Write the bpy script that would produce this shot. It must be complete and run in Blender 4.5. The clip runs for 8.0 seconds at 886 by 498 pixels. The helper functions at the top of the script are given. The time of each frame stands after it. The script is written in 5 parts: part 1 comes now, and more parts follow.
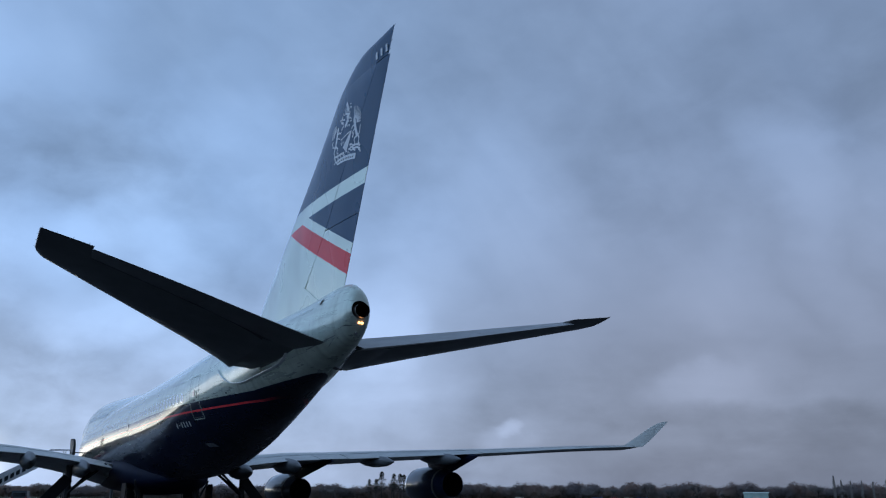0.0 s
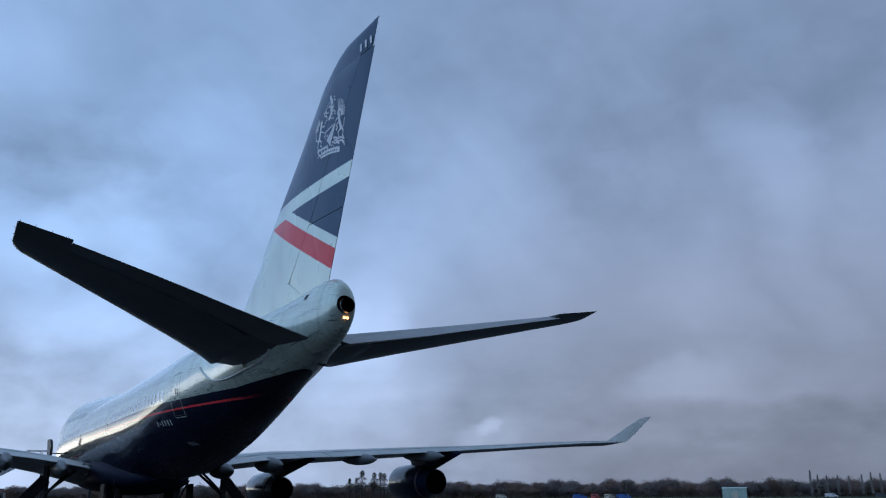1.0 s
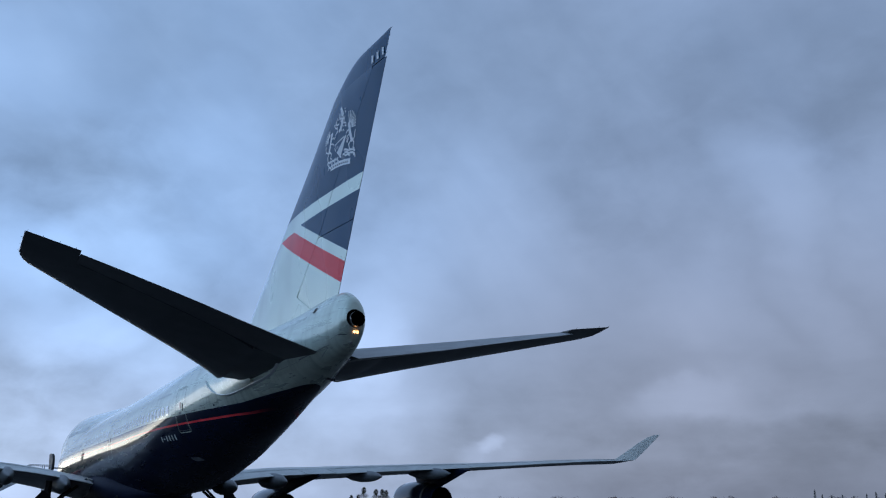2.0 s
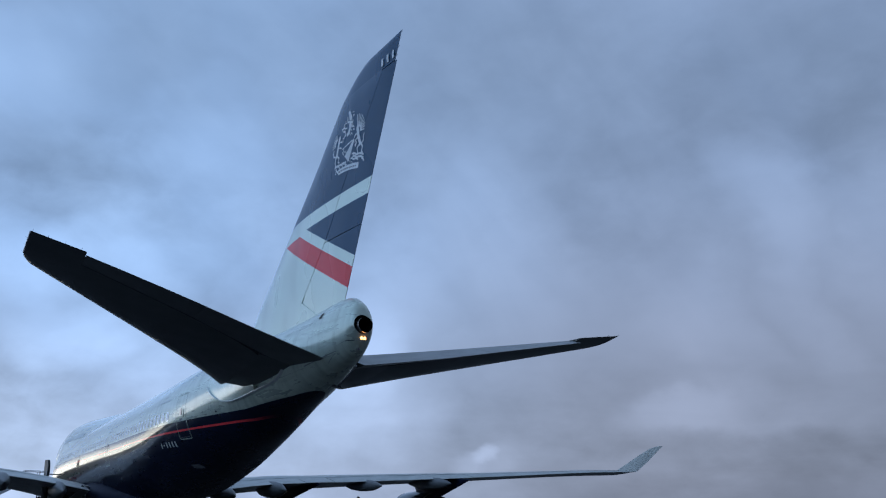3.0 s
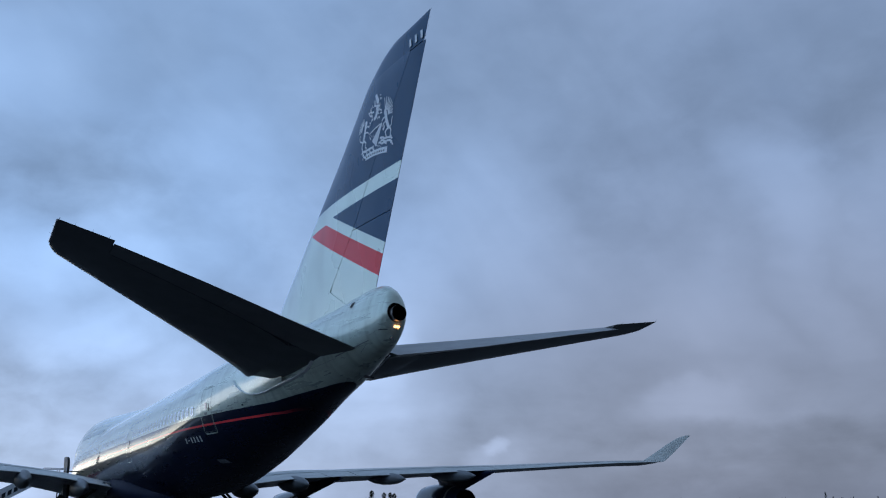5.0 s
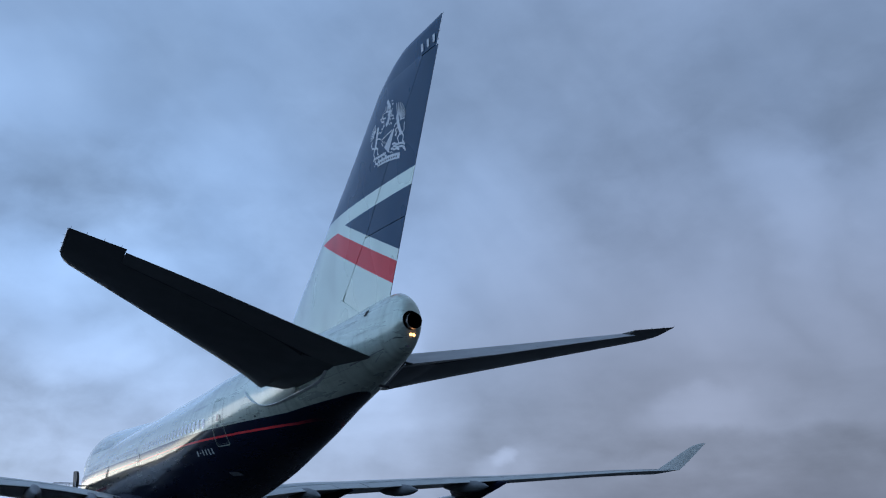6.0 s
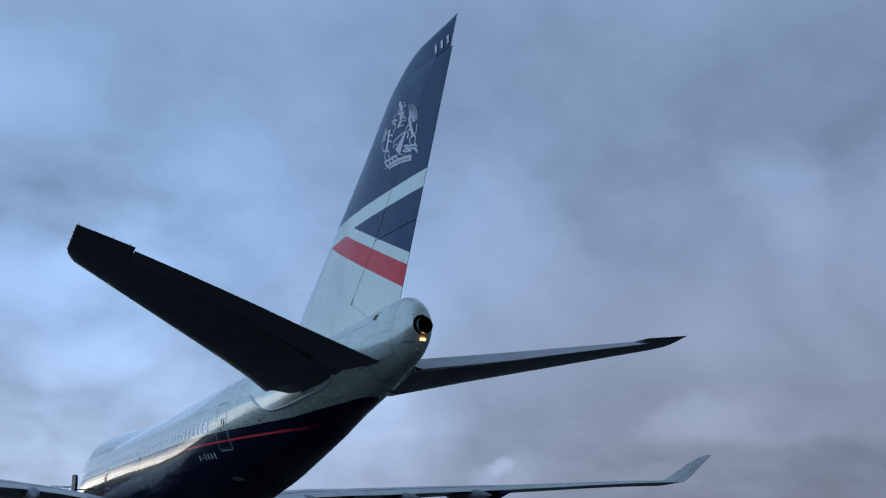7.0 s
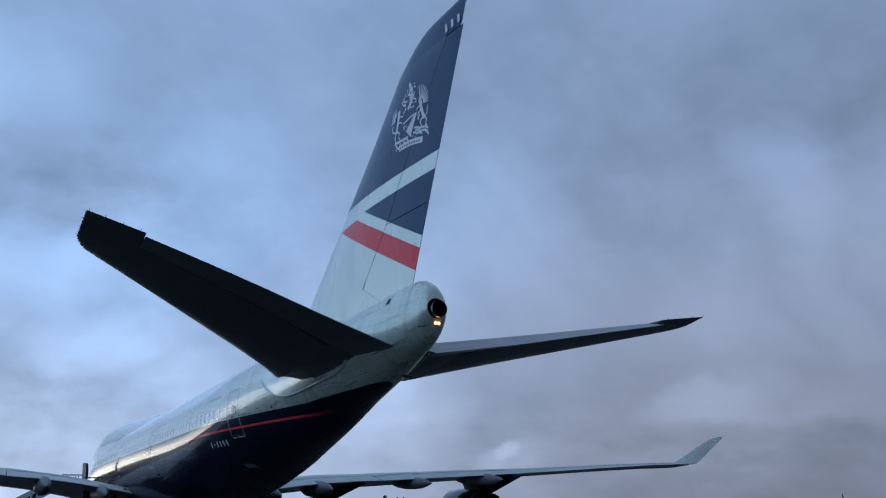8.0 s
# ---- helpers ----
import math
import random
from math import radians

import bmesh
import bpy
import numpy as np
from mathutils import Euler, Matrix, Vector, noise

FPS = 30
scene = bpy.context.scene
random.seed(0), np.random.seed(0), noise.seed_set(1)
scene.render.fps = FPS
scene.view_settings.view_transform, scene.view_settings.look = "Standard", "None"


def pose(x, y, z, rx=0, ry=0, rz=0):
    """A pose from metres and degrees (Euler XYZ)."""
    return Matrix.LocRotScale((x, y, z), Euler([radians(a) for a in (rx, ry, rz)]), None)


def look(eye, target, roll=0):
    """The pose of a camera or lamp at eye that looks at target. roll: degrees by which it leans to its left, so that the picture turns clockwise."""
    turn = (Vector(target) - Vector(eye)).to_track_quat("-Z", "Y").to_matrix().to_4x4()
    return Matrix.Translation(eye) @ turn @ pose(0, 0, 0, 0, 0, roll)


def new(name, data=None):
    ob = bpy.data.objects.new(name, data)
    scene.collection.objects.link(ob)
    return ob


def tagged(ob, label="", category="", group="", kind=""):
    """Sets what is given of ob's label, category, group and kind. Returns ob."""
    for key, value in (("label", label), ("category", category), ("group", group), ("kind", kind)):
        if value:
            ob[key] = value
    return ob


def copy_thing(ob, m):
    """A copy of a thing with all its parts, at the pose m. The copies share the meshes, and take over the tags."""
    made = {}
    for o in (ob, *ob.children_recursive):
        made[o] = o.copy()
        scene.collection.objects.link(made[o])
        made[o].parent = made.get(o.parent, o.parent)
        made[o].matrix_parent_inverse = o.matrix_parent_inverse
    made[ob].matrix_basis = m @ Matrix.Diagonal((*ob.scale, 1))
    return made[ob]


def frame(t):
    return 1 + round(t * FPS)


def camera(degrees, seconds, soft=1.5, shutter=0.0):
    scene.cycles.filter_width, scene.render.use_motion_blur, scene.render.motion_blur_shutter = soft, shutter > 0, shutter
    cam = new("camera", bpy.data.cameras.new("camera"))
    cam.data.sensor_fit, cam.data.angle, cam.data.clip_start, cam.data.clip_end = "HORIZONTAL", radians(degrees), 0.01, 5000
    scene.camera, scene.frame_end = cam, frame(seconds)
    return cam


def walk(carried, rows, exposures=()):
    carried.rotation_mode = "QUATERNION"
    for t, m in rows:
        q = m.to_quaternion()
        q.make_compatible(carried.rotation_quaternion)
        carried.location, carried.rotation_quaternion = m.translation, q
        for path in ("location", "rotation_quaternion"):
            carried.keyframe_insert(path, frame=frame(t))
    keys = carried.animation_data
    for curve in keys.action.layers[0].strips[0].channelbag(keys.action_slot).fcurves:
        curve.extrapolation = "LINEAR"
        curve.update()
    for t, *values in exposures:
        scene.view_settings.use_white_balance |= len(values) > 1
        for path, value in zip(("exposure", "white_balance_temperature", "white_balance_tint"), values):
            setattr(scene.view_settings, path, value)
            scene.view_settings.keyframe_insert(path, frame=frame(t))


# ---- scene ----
cam = camera(55.2, 8.0, soft=1.15)
PATH = [
    (0, (-11.979, -28.599, 1.522), (-11.075, -26.906, 2.083), 0.4),
    (0.5, (-12.034, -28.361, 1.476), (-11.115, -26.678, 2.043), 0.1),
    (1, (-12.033, -28.159, 1.44), (-11.085, -26.488, 1.998), -0.2),
    (1.5, (-12.041, -27.924, 1.477), (-11.101, -26.255, 2.051), 0.0),
    (3, (-12.29, -26.978, 1.482), (-11.349, -25.324, 2.097), 0.7),
    (3.5, (-12.395, -26.742, 1.448), (-11.457, -25.085, 2.059), 1.0),
    (4, (-12.492, -26.305, 1.479), (-11.547, -24.651, 2.09), 0.3),
    (4.5, (-12.553, -25.976, 1.473), (-11.618, -24.313, 2.072), 0.3),
    (6, (-12.687, -25.095, 1.483), (-11.774, -23.428, 2.107), -0.5),
    (6.5, (-12.716, -24.828, 1.454), (-11.815, -23.163, 2.099), 0.4),
    (7, (-12.807, -24.487, 1.462), (-11.898, -22.826, 2.105), 0.3),
    (7.5, (-12.876, -24.253, 1.474), (-11.965, -22.584, 2.095), -0.3),
    (8, (-12.904, -23.967, 1.507), (-11.997, -22.292, 2.117), -0.3),
]
walk(cam, [(t, look(eye, target, roll)) for t, eye, target, roll in PATH], exposures=[(0.0, -0.05), (0.5, -0.05), (1.0, 0.0), (1.5, 0.04), (3.0, 0.0), (3.5, 0.0), (4.5, 0.0), (6.0, -0.03), (7.0, -0.08), (7.5, -0.04), (8.0, -0.04)])

# ---- the airliner stands level; its axes: x to the right wing, y to the nose ----
ATT = Matrix.Translation((0, 0, -0.35))


# ---- world, sun ----
def mathn(nt, op, a, b=None, c=None, clamp=False):
    n = nt.nodes.new("ShaderNodeMath")
    n.operation, n.use_clamp = op, clamp
    for i, v in enumerate((a, b, c)):
        if v is None:
            continue
        if isinstance(v, (int, float)):
            n.inputs[i].default_value = v
        else:
            nt.links.new(v, n.inputs[i])
    return n.outputs[0]


def mixn(nt, fac, a, b, blend="MIX"):
    n = nt.nodes.new("ShaderNodeMix")
    n.data_type, n.blend_type = "RGBA", blend
    for sock, v in ((n.inputs[0], fac), (n.inputs[6], a), (n.inputs[7], b)):
        if isinstance(v, (int, float)):
            sock.default_value = v
        elif isinstance(v, (tuple, list)):
            sock.default_value = (*v[:3], 1)
        else:
            nt.links.new(v, sock)
    return n.outputs[2]


def smooth(nt, v, lo, hi):
    n = nt.nodes.new("ShaderNodeMapRange")
    n.interpolation_type = "SMOOTHSTEP"
    nt.links.new(v, n.inputs[0])
    n.inputs[1].default_value, n.inputs[2].default_value = lo, hi
    return n.outputs[0]


def noisen(nt, vec, scale, detail=4, rough=0.5, distort=0.0):
    n = nt.nodes.new("ShaderNodeTexNoise")
    n.inputs["Scale"].default_value, n.inputs["Detail"].default_value = scale, detail
    n.inputs["Roughness"].default_value, n.inputs["Distortion"].default_value = rough, distort
    nt.links.new(vec, n.inputs["Vector"])
    return n.outputs[0]


SUN_AZ, SUN_EL = -31.0, 5.0  # degrees from the nose direction (+y) to the right, and above the horizon


def direction(az, el):
    return Vector((math.sin(radians(az)) * math.cos(radians(el)), math.cos(radians(az)) * math.cos(radians(el)), math.sin(radians(el))))


def dot_with(nt, vec, axis):
    m = nt.nodes.new("ShaderNodeVectorMath")
    m.operation = "DOT_PRODUCT"
    nt.links.new(vec, m.inputs[0])
    m.inputs[1].default_value = axis
    return m.outputs["Value"]


def build_world():
    w = bpy.data.worlds.new("dusk_sky")
    w.use_nodes = True
    scene.world = w
    nt = w.node_tree
    nt.nodes.clear()
    tc = nt.nodes.new("ShaderNodeTexCoord")
    vec = tc.outputs["Generated"]
    sky = nt.nodes.new("ShaderNodeTexSky")
    sky.sky_type, sky.sun_disc = "NISHITA", False
    sky.sun_elevation, sky.sun_rotation = radians(SUN_EL), radians(SUN_AZ)
    sky.air_density, sky.dust_density = 1.0, 1.5
    skyc = mixn(nt, 1.0, mixn(nt, 1.0, sky.outputs[0], (0.1, 0.1, 0.1), "MULTIPLY"), (0.6, 0.6, 0.6), "DARKEN")
    sep = nt.nodes.new("ShaderNodeSeparateXYZ")
    nt.links.new(vec, sep.inputs[0])
    x, y, z = sep.outputs
    # cloud sheet, forms somewhat flattened
    stretch = nt.nodes.new("ShaderNodeMapping")
    stretch.inputs["Rotation"].default_value = (0.25, -0.35, 0.4)
    stretch.inputs["Scale"].default_value = (1.0, 1.0, 1.5)
    nt.links.new(vec, stretch.inputs[0])
    big = noisen(nt, stretch.outputs[0], 2.6, 2, 0.45, 0.3)
    mid = noisen(nt, stretch.outputs[0], 6.5, 4, 0.45, 0.2)
    fine = noisen(nt, stretch.outputs[0], 17.0, 6, 0.56, 0.25)
    # slanting veils of rain, drawn out from upper left to lower right
    ahead = direction(40, 18)
    right = ahead.cross(Vector((0, 0, 1))).normalized()
    above = right.cross(ahead)
    fall = right * math.cos(radians(58)) - above * math.sin(radians(58))
    veil_at = nt.nodes.new("ShaderNodeCombineXYZ")
    for i, (axis, k) in enumerate(((fall, 2.2), (fall.cross(ahead), 8.5), (ahead, 2.0))):
        nt.links.new(mathn(nt, "MULTIPLY", dot_with(nt, vec, axis), k), veil_at.inputs[i])
    veil = noisen(nt, veil_at.outputs[0], 1.3, 3, 0.5, 0.5)
    n = mathn(nt, "ADD", mathn(nt, "ADD", mathn(nt, "MULTIPLY", big, 0.22), mathn(nt, "MULTIPLY", mid, 0.15)), mathn(nt, "ADD", mathn(nt, "MULTIPLY", fine, 0.05), mathn(nt, "ADD", mathn(nt, "MULTIPLY", veil, 0.25), 0.165)))
    # clouds blue towards the after-glow side, mauve grey away from it
    side = smooth(nt, mathn(nt, "ADD", mathn(nt, "MULTIPLY", x, 0.95), mathn(nt, "MULTIPLY", y, -0.32)), -0.20, 0.46)
    side = mathn(nt, "MULTIPLY", side, mathn(nt, "SUBTRACT", 1.0, mathn(nt, "MULTIPLY", smooth(nt, z, 0.12, 0.5), 0.55)))
    dark = mixn(nt, side, (0.165, 0.290, 0.532), (0.212, 0.269, 0.402))
    light = mixn(nt, side, (0.446, 0.66, 1.028), (0.345, 0.406, 0.576))
    col = mixn(nt, smooth(nt, n, 0.0, 1.06), dark, light)

    # the air's turbulence, which frays the single forms
    def shift(scale, detail, amount, base):
        t = nt.nodes.new("ShaderNodeTexNoise")
        t.inputs["Scale"].default_value, t.inputs["Detail"].default_value = scale, detail
        nt.links.new(stretch.outputs[0], t.inputs["Vector"])
        a = nt.nodes.new("ShaderNodeVectorMath")
        a.operation = "MULTIPLY_ADD"
        nt.links.new(t.outputs["Color"], a.inputs[0])
        a.inputs[1].default_value = (amount,) * 3
        a.inputs[2].default_value = (-amount / 2,) * 3
        b = nt.nodes.new("ShaderNodeVectorMath")
        b.operation = "ADD"
        nt.links.new(base, b.inputs[0])
        nt.links.new(a.outputs[0], b.inputs[1])
        return b.outputs[0]

    warped = shift(24.0, 5, 0.032, shift(6.0, 2, 0.09, vec))

    # single cloud forms: azimuth, elevation, radius in degrees, strength
    def lobe(az, el, rad, amount, squash=1.0, tilt=0.0):
        d = direction(az, el)
        r = d.cross(Vector((0, 0, 1))).normalized()
        u = r.cross(d)
        r2 = r * math.cos(radians(tilt)) + u * math.sin(radians(tilt))
        u2 = u * math.cos(radians(tilt)) - r * math.sin(radians(tilt))
        k = 1 / math.tan(radians(rad))
        a = mathn(nt, "MULTIPLY", dot_with(nt, warped, r2), k)
        b = mathn(nt, "MULTIPLY", dot_with(nt, warped, u2), k / squash)
        q = mathn(nt, "ADD", mathn(nt, "MULTIPLY", a, a), mathn(nt, "MULTIPLY", b, b))
        q = mathn(nt, "ADD", q, mathn(nt, "ADD", mathn(nt, "MULTIPLY", mathn(nt, "SUBTRACT", mid, 0.5), 1.2), mathn(nt, "MULTIPLY", mathn(nt, "SUBTRACT", fine, 0.5), 1.2)))
        front = mathn(nt, "GREATER_THAN", dot_with(nt, warped, d), 0.0)
        g = mathn(nt, "MULTIPLY", mathn(nt, "SUBTRACT", 1.0, smooth(nt, q, -0.6, 2.6)), front)
        return mathn(nt, "MULTIPLY", g, amount)

    total = None
    for args in BRIGHT_CLOUDS + PALE_WISPS + GREY_CLOUDS + LIGHTER_PATCHES + DULLER_PATCHES:
        v = lobe(*args)
        total = v if total is None else mathn(nt, "ADD", total, v)
    # the whole sky is brighter towards the side where the day breaks
    d = nt.nodes.new("ShaderNodeVectorMath")
    d.operation = "DOT_PRODUCT"
    nt.links.new(vec, d.inputs[0])
    d.inputs[1].default_value = direction(SUN_AZ - 40, 12)
    gain = mathn(nt, "ADD", mathn(nt, "ADD", 1.0, total), mathn(nt, "MULTIPLY", smooth(nt, d.outputs["Value"], 0.3, 1.0), 0.55))
    # and duller on the far side, where night still stands
    day = smooth(nt, dot_with(nt, vec, direction(-25, 0)), -0.8, 0.05)
    gain = mathn(nt, "MULTIPLY", gain, mathn(nt, "ADD", 0.5, mathn(nt, "MULTIPLY", day, 0.5)))
    # broken cloud with more form on the day's side and low down
    ragged = mathn(nt, "ADD", mathn(nt, "MULTIPLY", mathn(nt, "SUBTRACT", mid, 0.5), 0.42), mathn(nt, "MULTIPLY", mathn(nt, "SUBTRACT", fine, 0.5), 0.5))
    gain = mathn(nt, "ADD", gain, mathn(nt, "MULTIPLY", mathn(nt, "MULTIPLY", mathn(nt, "SUBTRACT", 1.0, side), mathn(nt, "SUBTRACT", 1.0, smooth(nt, z, 0.28, 0.5))), ragged))
    # thin level streaks low in the sky
    flat_map = nt.nodes.new("ShaderNodeMapping")
    flat_map.inputs["Scale"].default_value = (1.0, 1.0, 5.0)
    flat_map.inputs["Rotation"].default_value = (0.0, 0.03, 0.0)
    nt.links.new(vec, flat_map.inputs[0])
    streak = noisen(nt, flat_map.outputs[0], 5.0, 6, 0.55, 0.3)
    near_horizon = mathn(nt, "SUBTRACT", 1.0, smooth(nt, z, 0.05, 0.25))
    gain = mathn(nt, "ADD", gain, mathn(nt, "MULTIPLY", mathn(nt, "MULTIPLY", mathn(nt, "SUBTRACT", streak, 0.5), near_horizon), 0.42))
    gain = mathn(nt, "ADD", gain, mathn(nt, "MULTIPLY", mathn(nt, "MULTIPLY", mathn(nt, "SUBTRACT", fine, 0.5), near_horizon), 0.32))
    # paler towards the horizon
    low = mathn(nt, "SUBTRACT", 1.0, smooth(nt, z, 0.0, 0.30))
    col = mixn(nt, mathn(nt, "MULTIPLY", low, 0.45), col, mixn(nt, side, (0.53, 0.60, 0.77), (0.196, 0.220, 0.285)))
    gc = nt.nodes.new("ShaderNodeCombineXYZ")
    for i in range(3):
        nt.links.new(gain, gc.inputs[i])
    col = mixn(nt, 1.0, col, gc.outputs[0], "MULTIPLY")
    # a bright gap under the cloud at the day's side
    sd = direction(-12, 0)
    m = nt.nodes.new("ShaderNodeVectorMath")
    m.operation = "DOT_PRODUCT"
    nt.links.new(vec, m.inputs[0])
    m.inputs[1].default_value = sd
    toward = smooth(nt, m.outputs["Value"], 0.968, 0.99)
    band = mathn(nt, "SUBTRACT", 1.0, smooth(nt, mathn(nt, "ADD", z, mathn(nt, "MULTIPLY", mathn(nt, "SUBTRACT", fine, 0.5), 0.03)), 0.018, 0.075))
    glow = mathn(nt, "MULTIPLY", mathn(nt, "MULTIPLY", toward, band), 1.0)
    col = mixn(nt, glow, col, (2.4, 2.4, 2.22))
    col = mixn(nt, 0.06, col, skyc)
    bg = nt.nodes.new("ShaderNodeBackground")
    nt.links.new(col, bg.inputs[0])
    bg.inputs[1].default_value = 1.0
    out = nt.nodes.new("ShaderNodeOutputWorld")
    nt.links.new(bg.outputs[0], out.inputs[0])


# azimuth, elevation, radius, brightness, height/width, tilt
BRIGHT_CLOUDS = [
    (-1.0, 26.0, 5.2, 0.32, 0.7, 10.0),
    (6.3, 16.8, 3.04, 0.18, 0.45, 15.0),
    (0.8, 14.2, 3.3, 0.52, 0.8, 20.0),
    (4.8, 10.2, 2.8, 0.42, 0.6, 10.0),
    (10.2, 15.6, 3.04, 0.26, 0.5, 20.0),
    (2.5, 3.4, 4.75, 0.24, 0.4, 0.0),
    (25.0, 7.6, 3.99, 0.39, 1.0, 20.0),
    (24.0, 11.6, 2.85, 0.37, 0.9, 0.0),
    (27.0, 16.0, 4.75, 0.1, 0.9, 20.0),
    (13.0, 8.5, 3.8, 0.15, 0.5, 0.0),
]
PALE_WISPS = [
    (32.9, 4.3, 1.0, 0.42, 0.5, 0.0),
    (32.9, 3.9, 2.2, 0.14, 0.35, 0.0),
    (31.4, 3.7, 1.1, 0.2, 0.6, 0.0),
    (1.0, 1.2, 4.0, 0.25, 0.45, 0.0),
    (45.7, 7.5, 3.4, 0.2, 0.55, 6.0),
    (45.4, 7.7, 2.0, 0.13, 0.6, 0.0),
    (34.2, 19.6, 2.8, 0.17, 2.0, 18.0),
    (30.8, 22.0, 2.6, 0.1, 1.0, 30.0),
    (51.6, 19.8, 1.7, 0.17, 2.6, 30.0),
    (53.6, 13.0, 1.5, 0.16, 3.2, 20.0),
    (47.0, 12.5, 4.0, 0.08, 0.8, 30.0),
    (37.5, 3.0, 5.5, 0.06, 0.25, 0.0),
]
GREY_CLOUDS = [
    (35.0, 27.5, 10.0, -0.1, 0.6, 0.0),
    (46.0, 28.0, 18.0, -0.09, 0.5, 0.0),
    (4.0, 20.6, 5.5, -0.1, 0.5, 12.0),
    (10.0, 27.0, 5.5, -0.1, 0.5, 0.0),
    (38.8, 20.5, 3.2, -0.06, 1.8, 15.0),
    (44.5, 22.5, 6.0, -0.04, 0.7, 15.0),
    (28.5, 4.0, 4.0, -0.16, 0.5, 0.0),
    (36.5, 7.0, 4.0, -0.09, 0.4, -6.0),
    (50.5, 4.6, 8.0, -0.16, 0.14, -2.0),
    (43.0, 5.4, 5.0, -0.1, 0.16, 3.0),
    (58.0, 10.0, 6.0, -0.06, 0.6, 20.0),
    (41.0, 13.0, 3.0, -0.05, 1.4, 20.0),
]
LIGHTER_PATCHES = [
    (16.0, 20.0, 3.5, 0.17, 2.2, 30.0),
    (8.0, 12.0, 3.5, 0.2, 2.2, 30.0),
    (32.0, 14.0, 7.0, 0.05, 1.0, 0.0),
    (48.0, 6.0, 5.5, 0.13, 0.45, 0.0),
    (24.0, 2.0, 9.0, 0.11, 0.5, 0.0),
    (10.0, 24.0, 5.5, 0.11, 0.45, 0.0),
    (44.0, 14.0, 5.5, 0.08, 0.45, 0.0),
    (56.0, 20.0, 3.5, 0.07, 2.2, 30.0),
    (36.0, 24.0, 3.0, 0.08, 1.0, 0.0),
    (28.0, 16.0, 3.0, 0.17, 1.0, 0.0),
    (40.0, 6.0, 5.5, 0.06, 0.45, 0.0),
    (52.0, 13.0, 12.0, 0.05, 0.7, 0.0),
]
DULLER_PATCHES = [
    (58.0, 28.0, 9.0, -0.19, 0.5, 0.0),
    (2.0, 26.0, 3.5, -0.18, 2.2, 30.0),
    (52.0, 2.0, 5.5, -0.15, 0.45, 0.0),
    (40.0, 2.0, 5.5, -0.15, 0.45, 0.0),
    (30.0, 32.0, 9.0, -0.10, 0.5, 0.0),
    (12.0, 32.0, 5.5, -0.10, 0.45, 0.0),
    (2.0, 6.0, 3.5, -0.11, 2.2, 30.0),
    (52.0, 16.0, 3.0, -0.09, 1.0, 0.0),
    (58.0, 24.0, 3.0, -0.12, 1.0, 0.0),
    (4.0, 20.0, 9.0, -0.04, 0.5, 0.0),
    (54.0, 14.0, 3.0, -0.09, 1.0, 0.0),
    (8.0, 30.0, 3.0, -0.08, 1.0, 0.0),
    (44.0, 8.0, 5.5, -0.09, 0.45, 0.0),
]
build_world()
sun = new("sun", bpy.data.lights.new("sun", "SUN"))
sun.data.energy, sun.data.angle, sun.data.color = 0.02, radians(10), (1.0, 0.92, 0.82)
sun.matrix_world = look(direction(SUN_AZ, SUN_EL) * 100, (0, 0, 0))


# ---- materials ----
def material(name):
    m = bpy.data.materials.new(name)
    m.use_nodes = True
    nt = m.node_tree
    b = nt.nodes["Principled BSDF"]
    return m, nt, b


def plain(name, color, rough=0.5, metal=0.0, coat=0.0, vary=0.12, scale=3.0, bump=0.0, spec=0.5):
    m, nt, b = material(name)
    tc = nt.nodes.new("ShaderNodeTexCoord")
    a = noisen(nt, tc.outputs["Object"], scale, 5, 0.6)
    c = noisen(nt, tc.outputs["Object"], scale * 9, 4, 0.6)
    v = mathn(nt, "ADD", mathn(nt, "MULTIPLY", a, 0.65), mathn(nt, "MULTIPLY", c, 0.35))
    lo = tuple(k * (1 - vary) for k in color)
    hi = tuple(min(1, k * (1 + vary)) for k in color)
    nt.links.new(mixn(nt, smooth(nt, v, 0.35, 0.65), lo, hi), b.inputs["Base Color"])
    r = mathn(nt, "ADD", rough - 0.05, mathn(nt, "MULTIPLY", c, 0.1))
    nt.links.new(r, b.inputs["Roughness"])
    b.inputs["Metallic"].default_value = metal
    b.inputs["Coat Weight"].default_value = coat
    b.inputs["Coat Roughness"].default_value = 0.08
    b.inputs["Specular IOR Level"].default_value = spec
    if bump:
        bp = nt.nodes.new("ShaderNodeBump")
        bp.inputs["Strength"].default_value, bp.inputs["Distance"].default_value = bump, 0.02
        nt.links.new(v, bp.inputs["Height"])
        nt.links.new(bp.outputs[0], b.inputs["Normal"])
    return m


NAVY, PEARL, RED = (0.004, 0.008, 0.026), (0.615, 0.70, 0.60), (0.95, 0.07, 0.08)


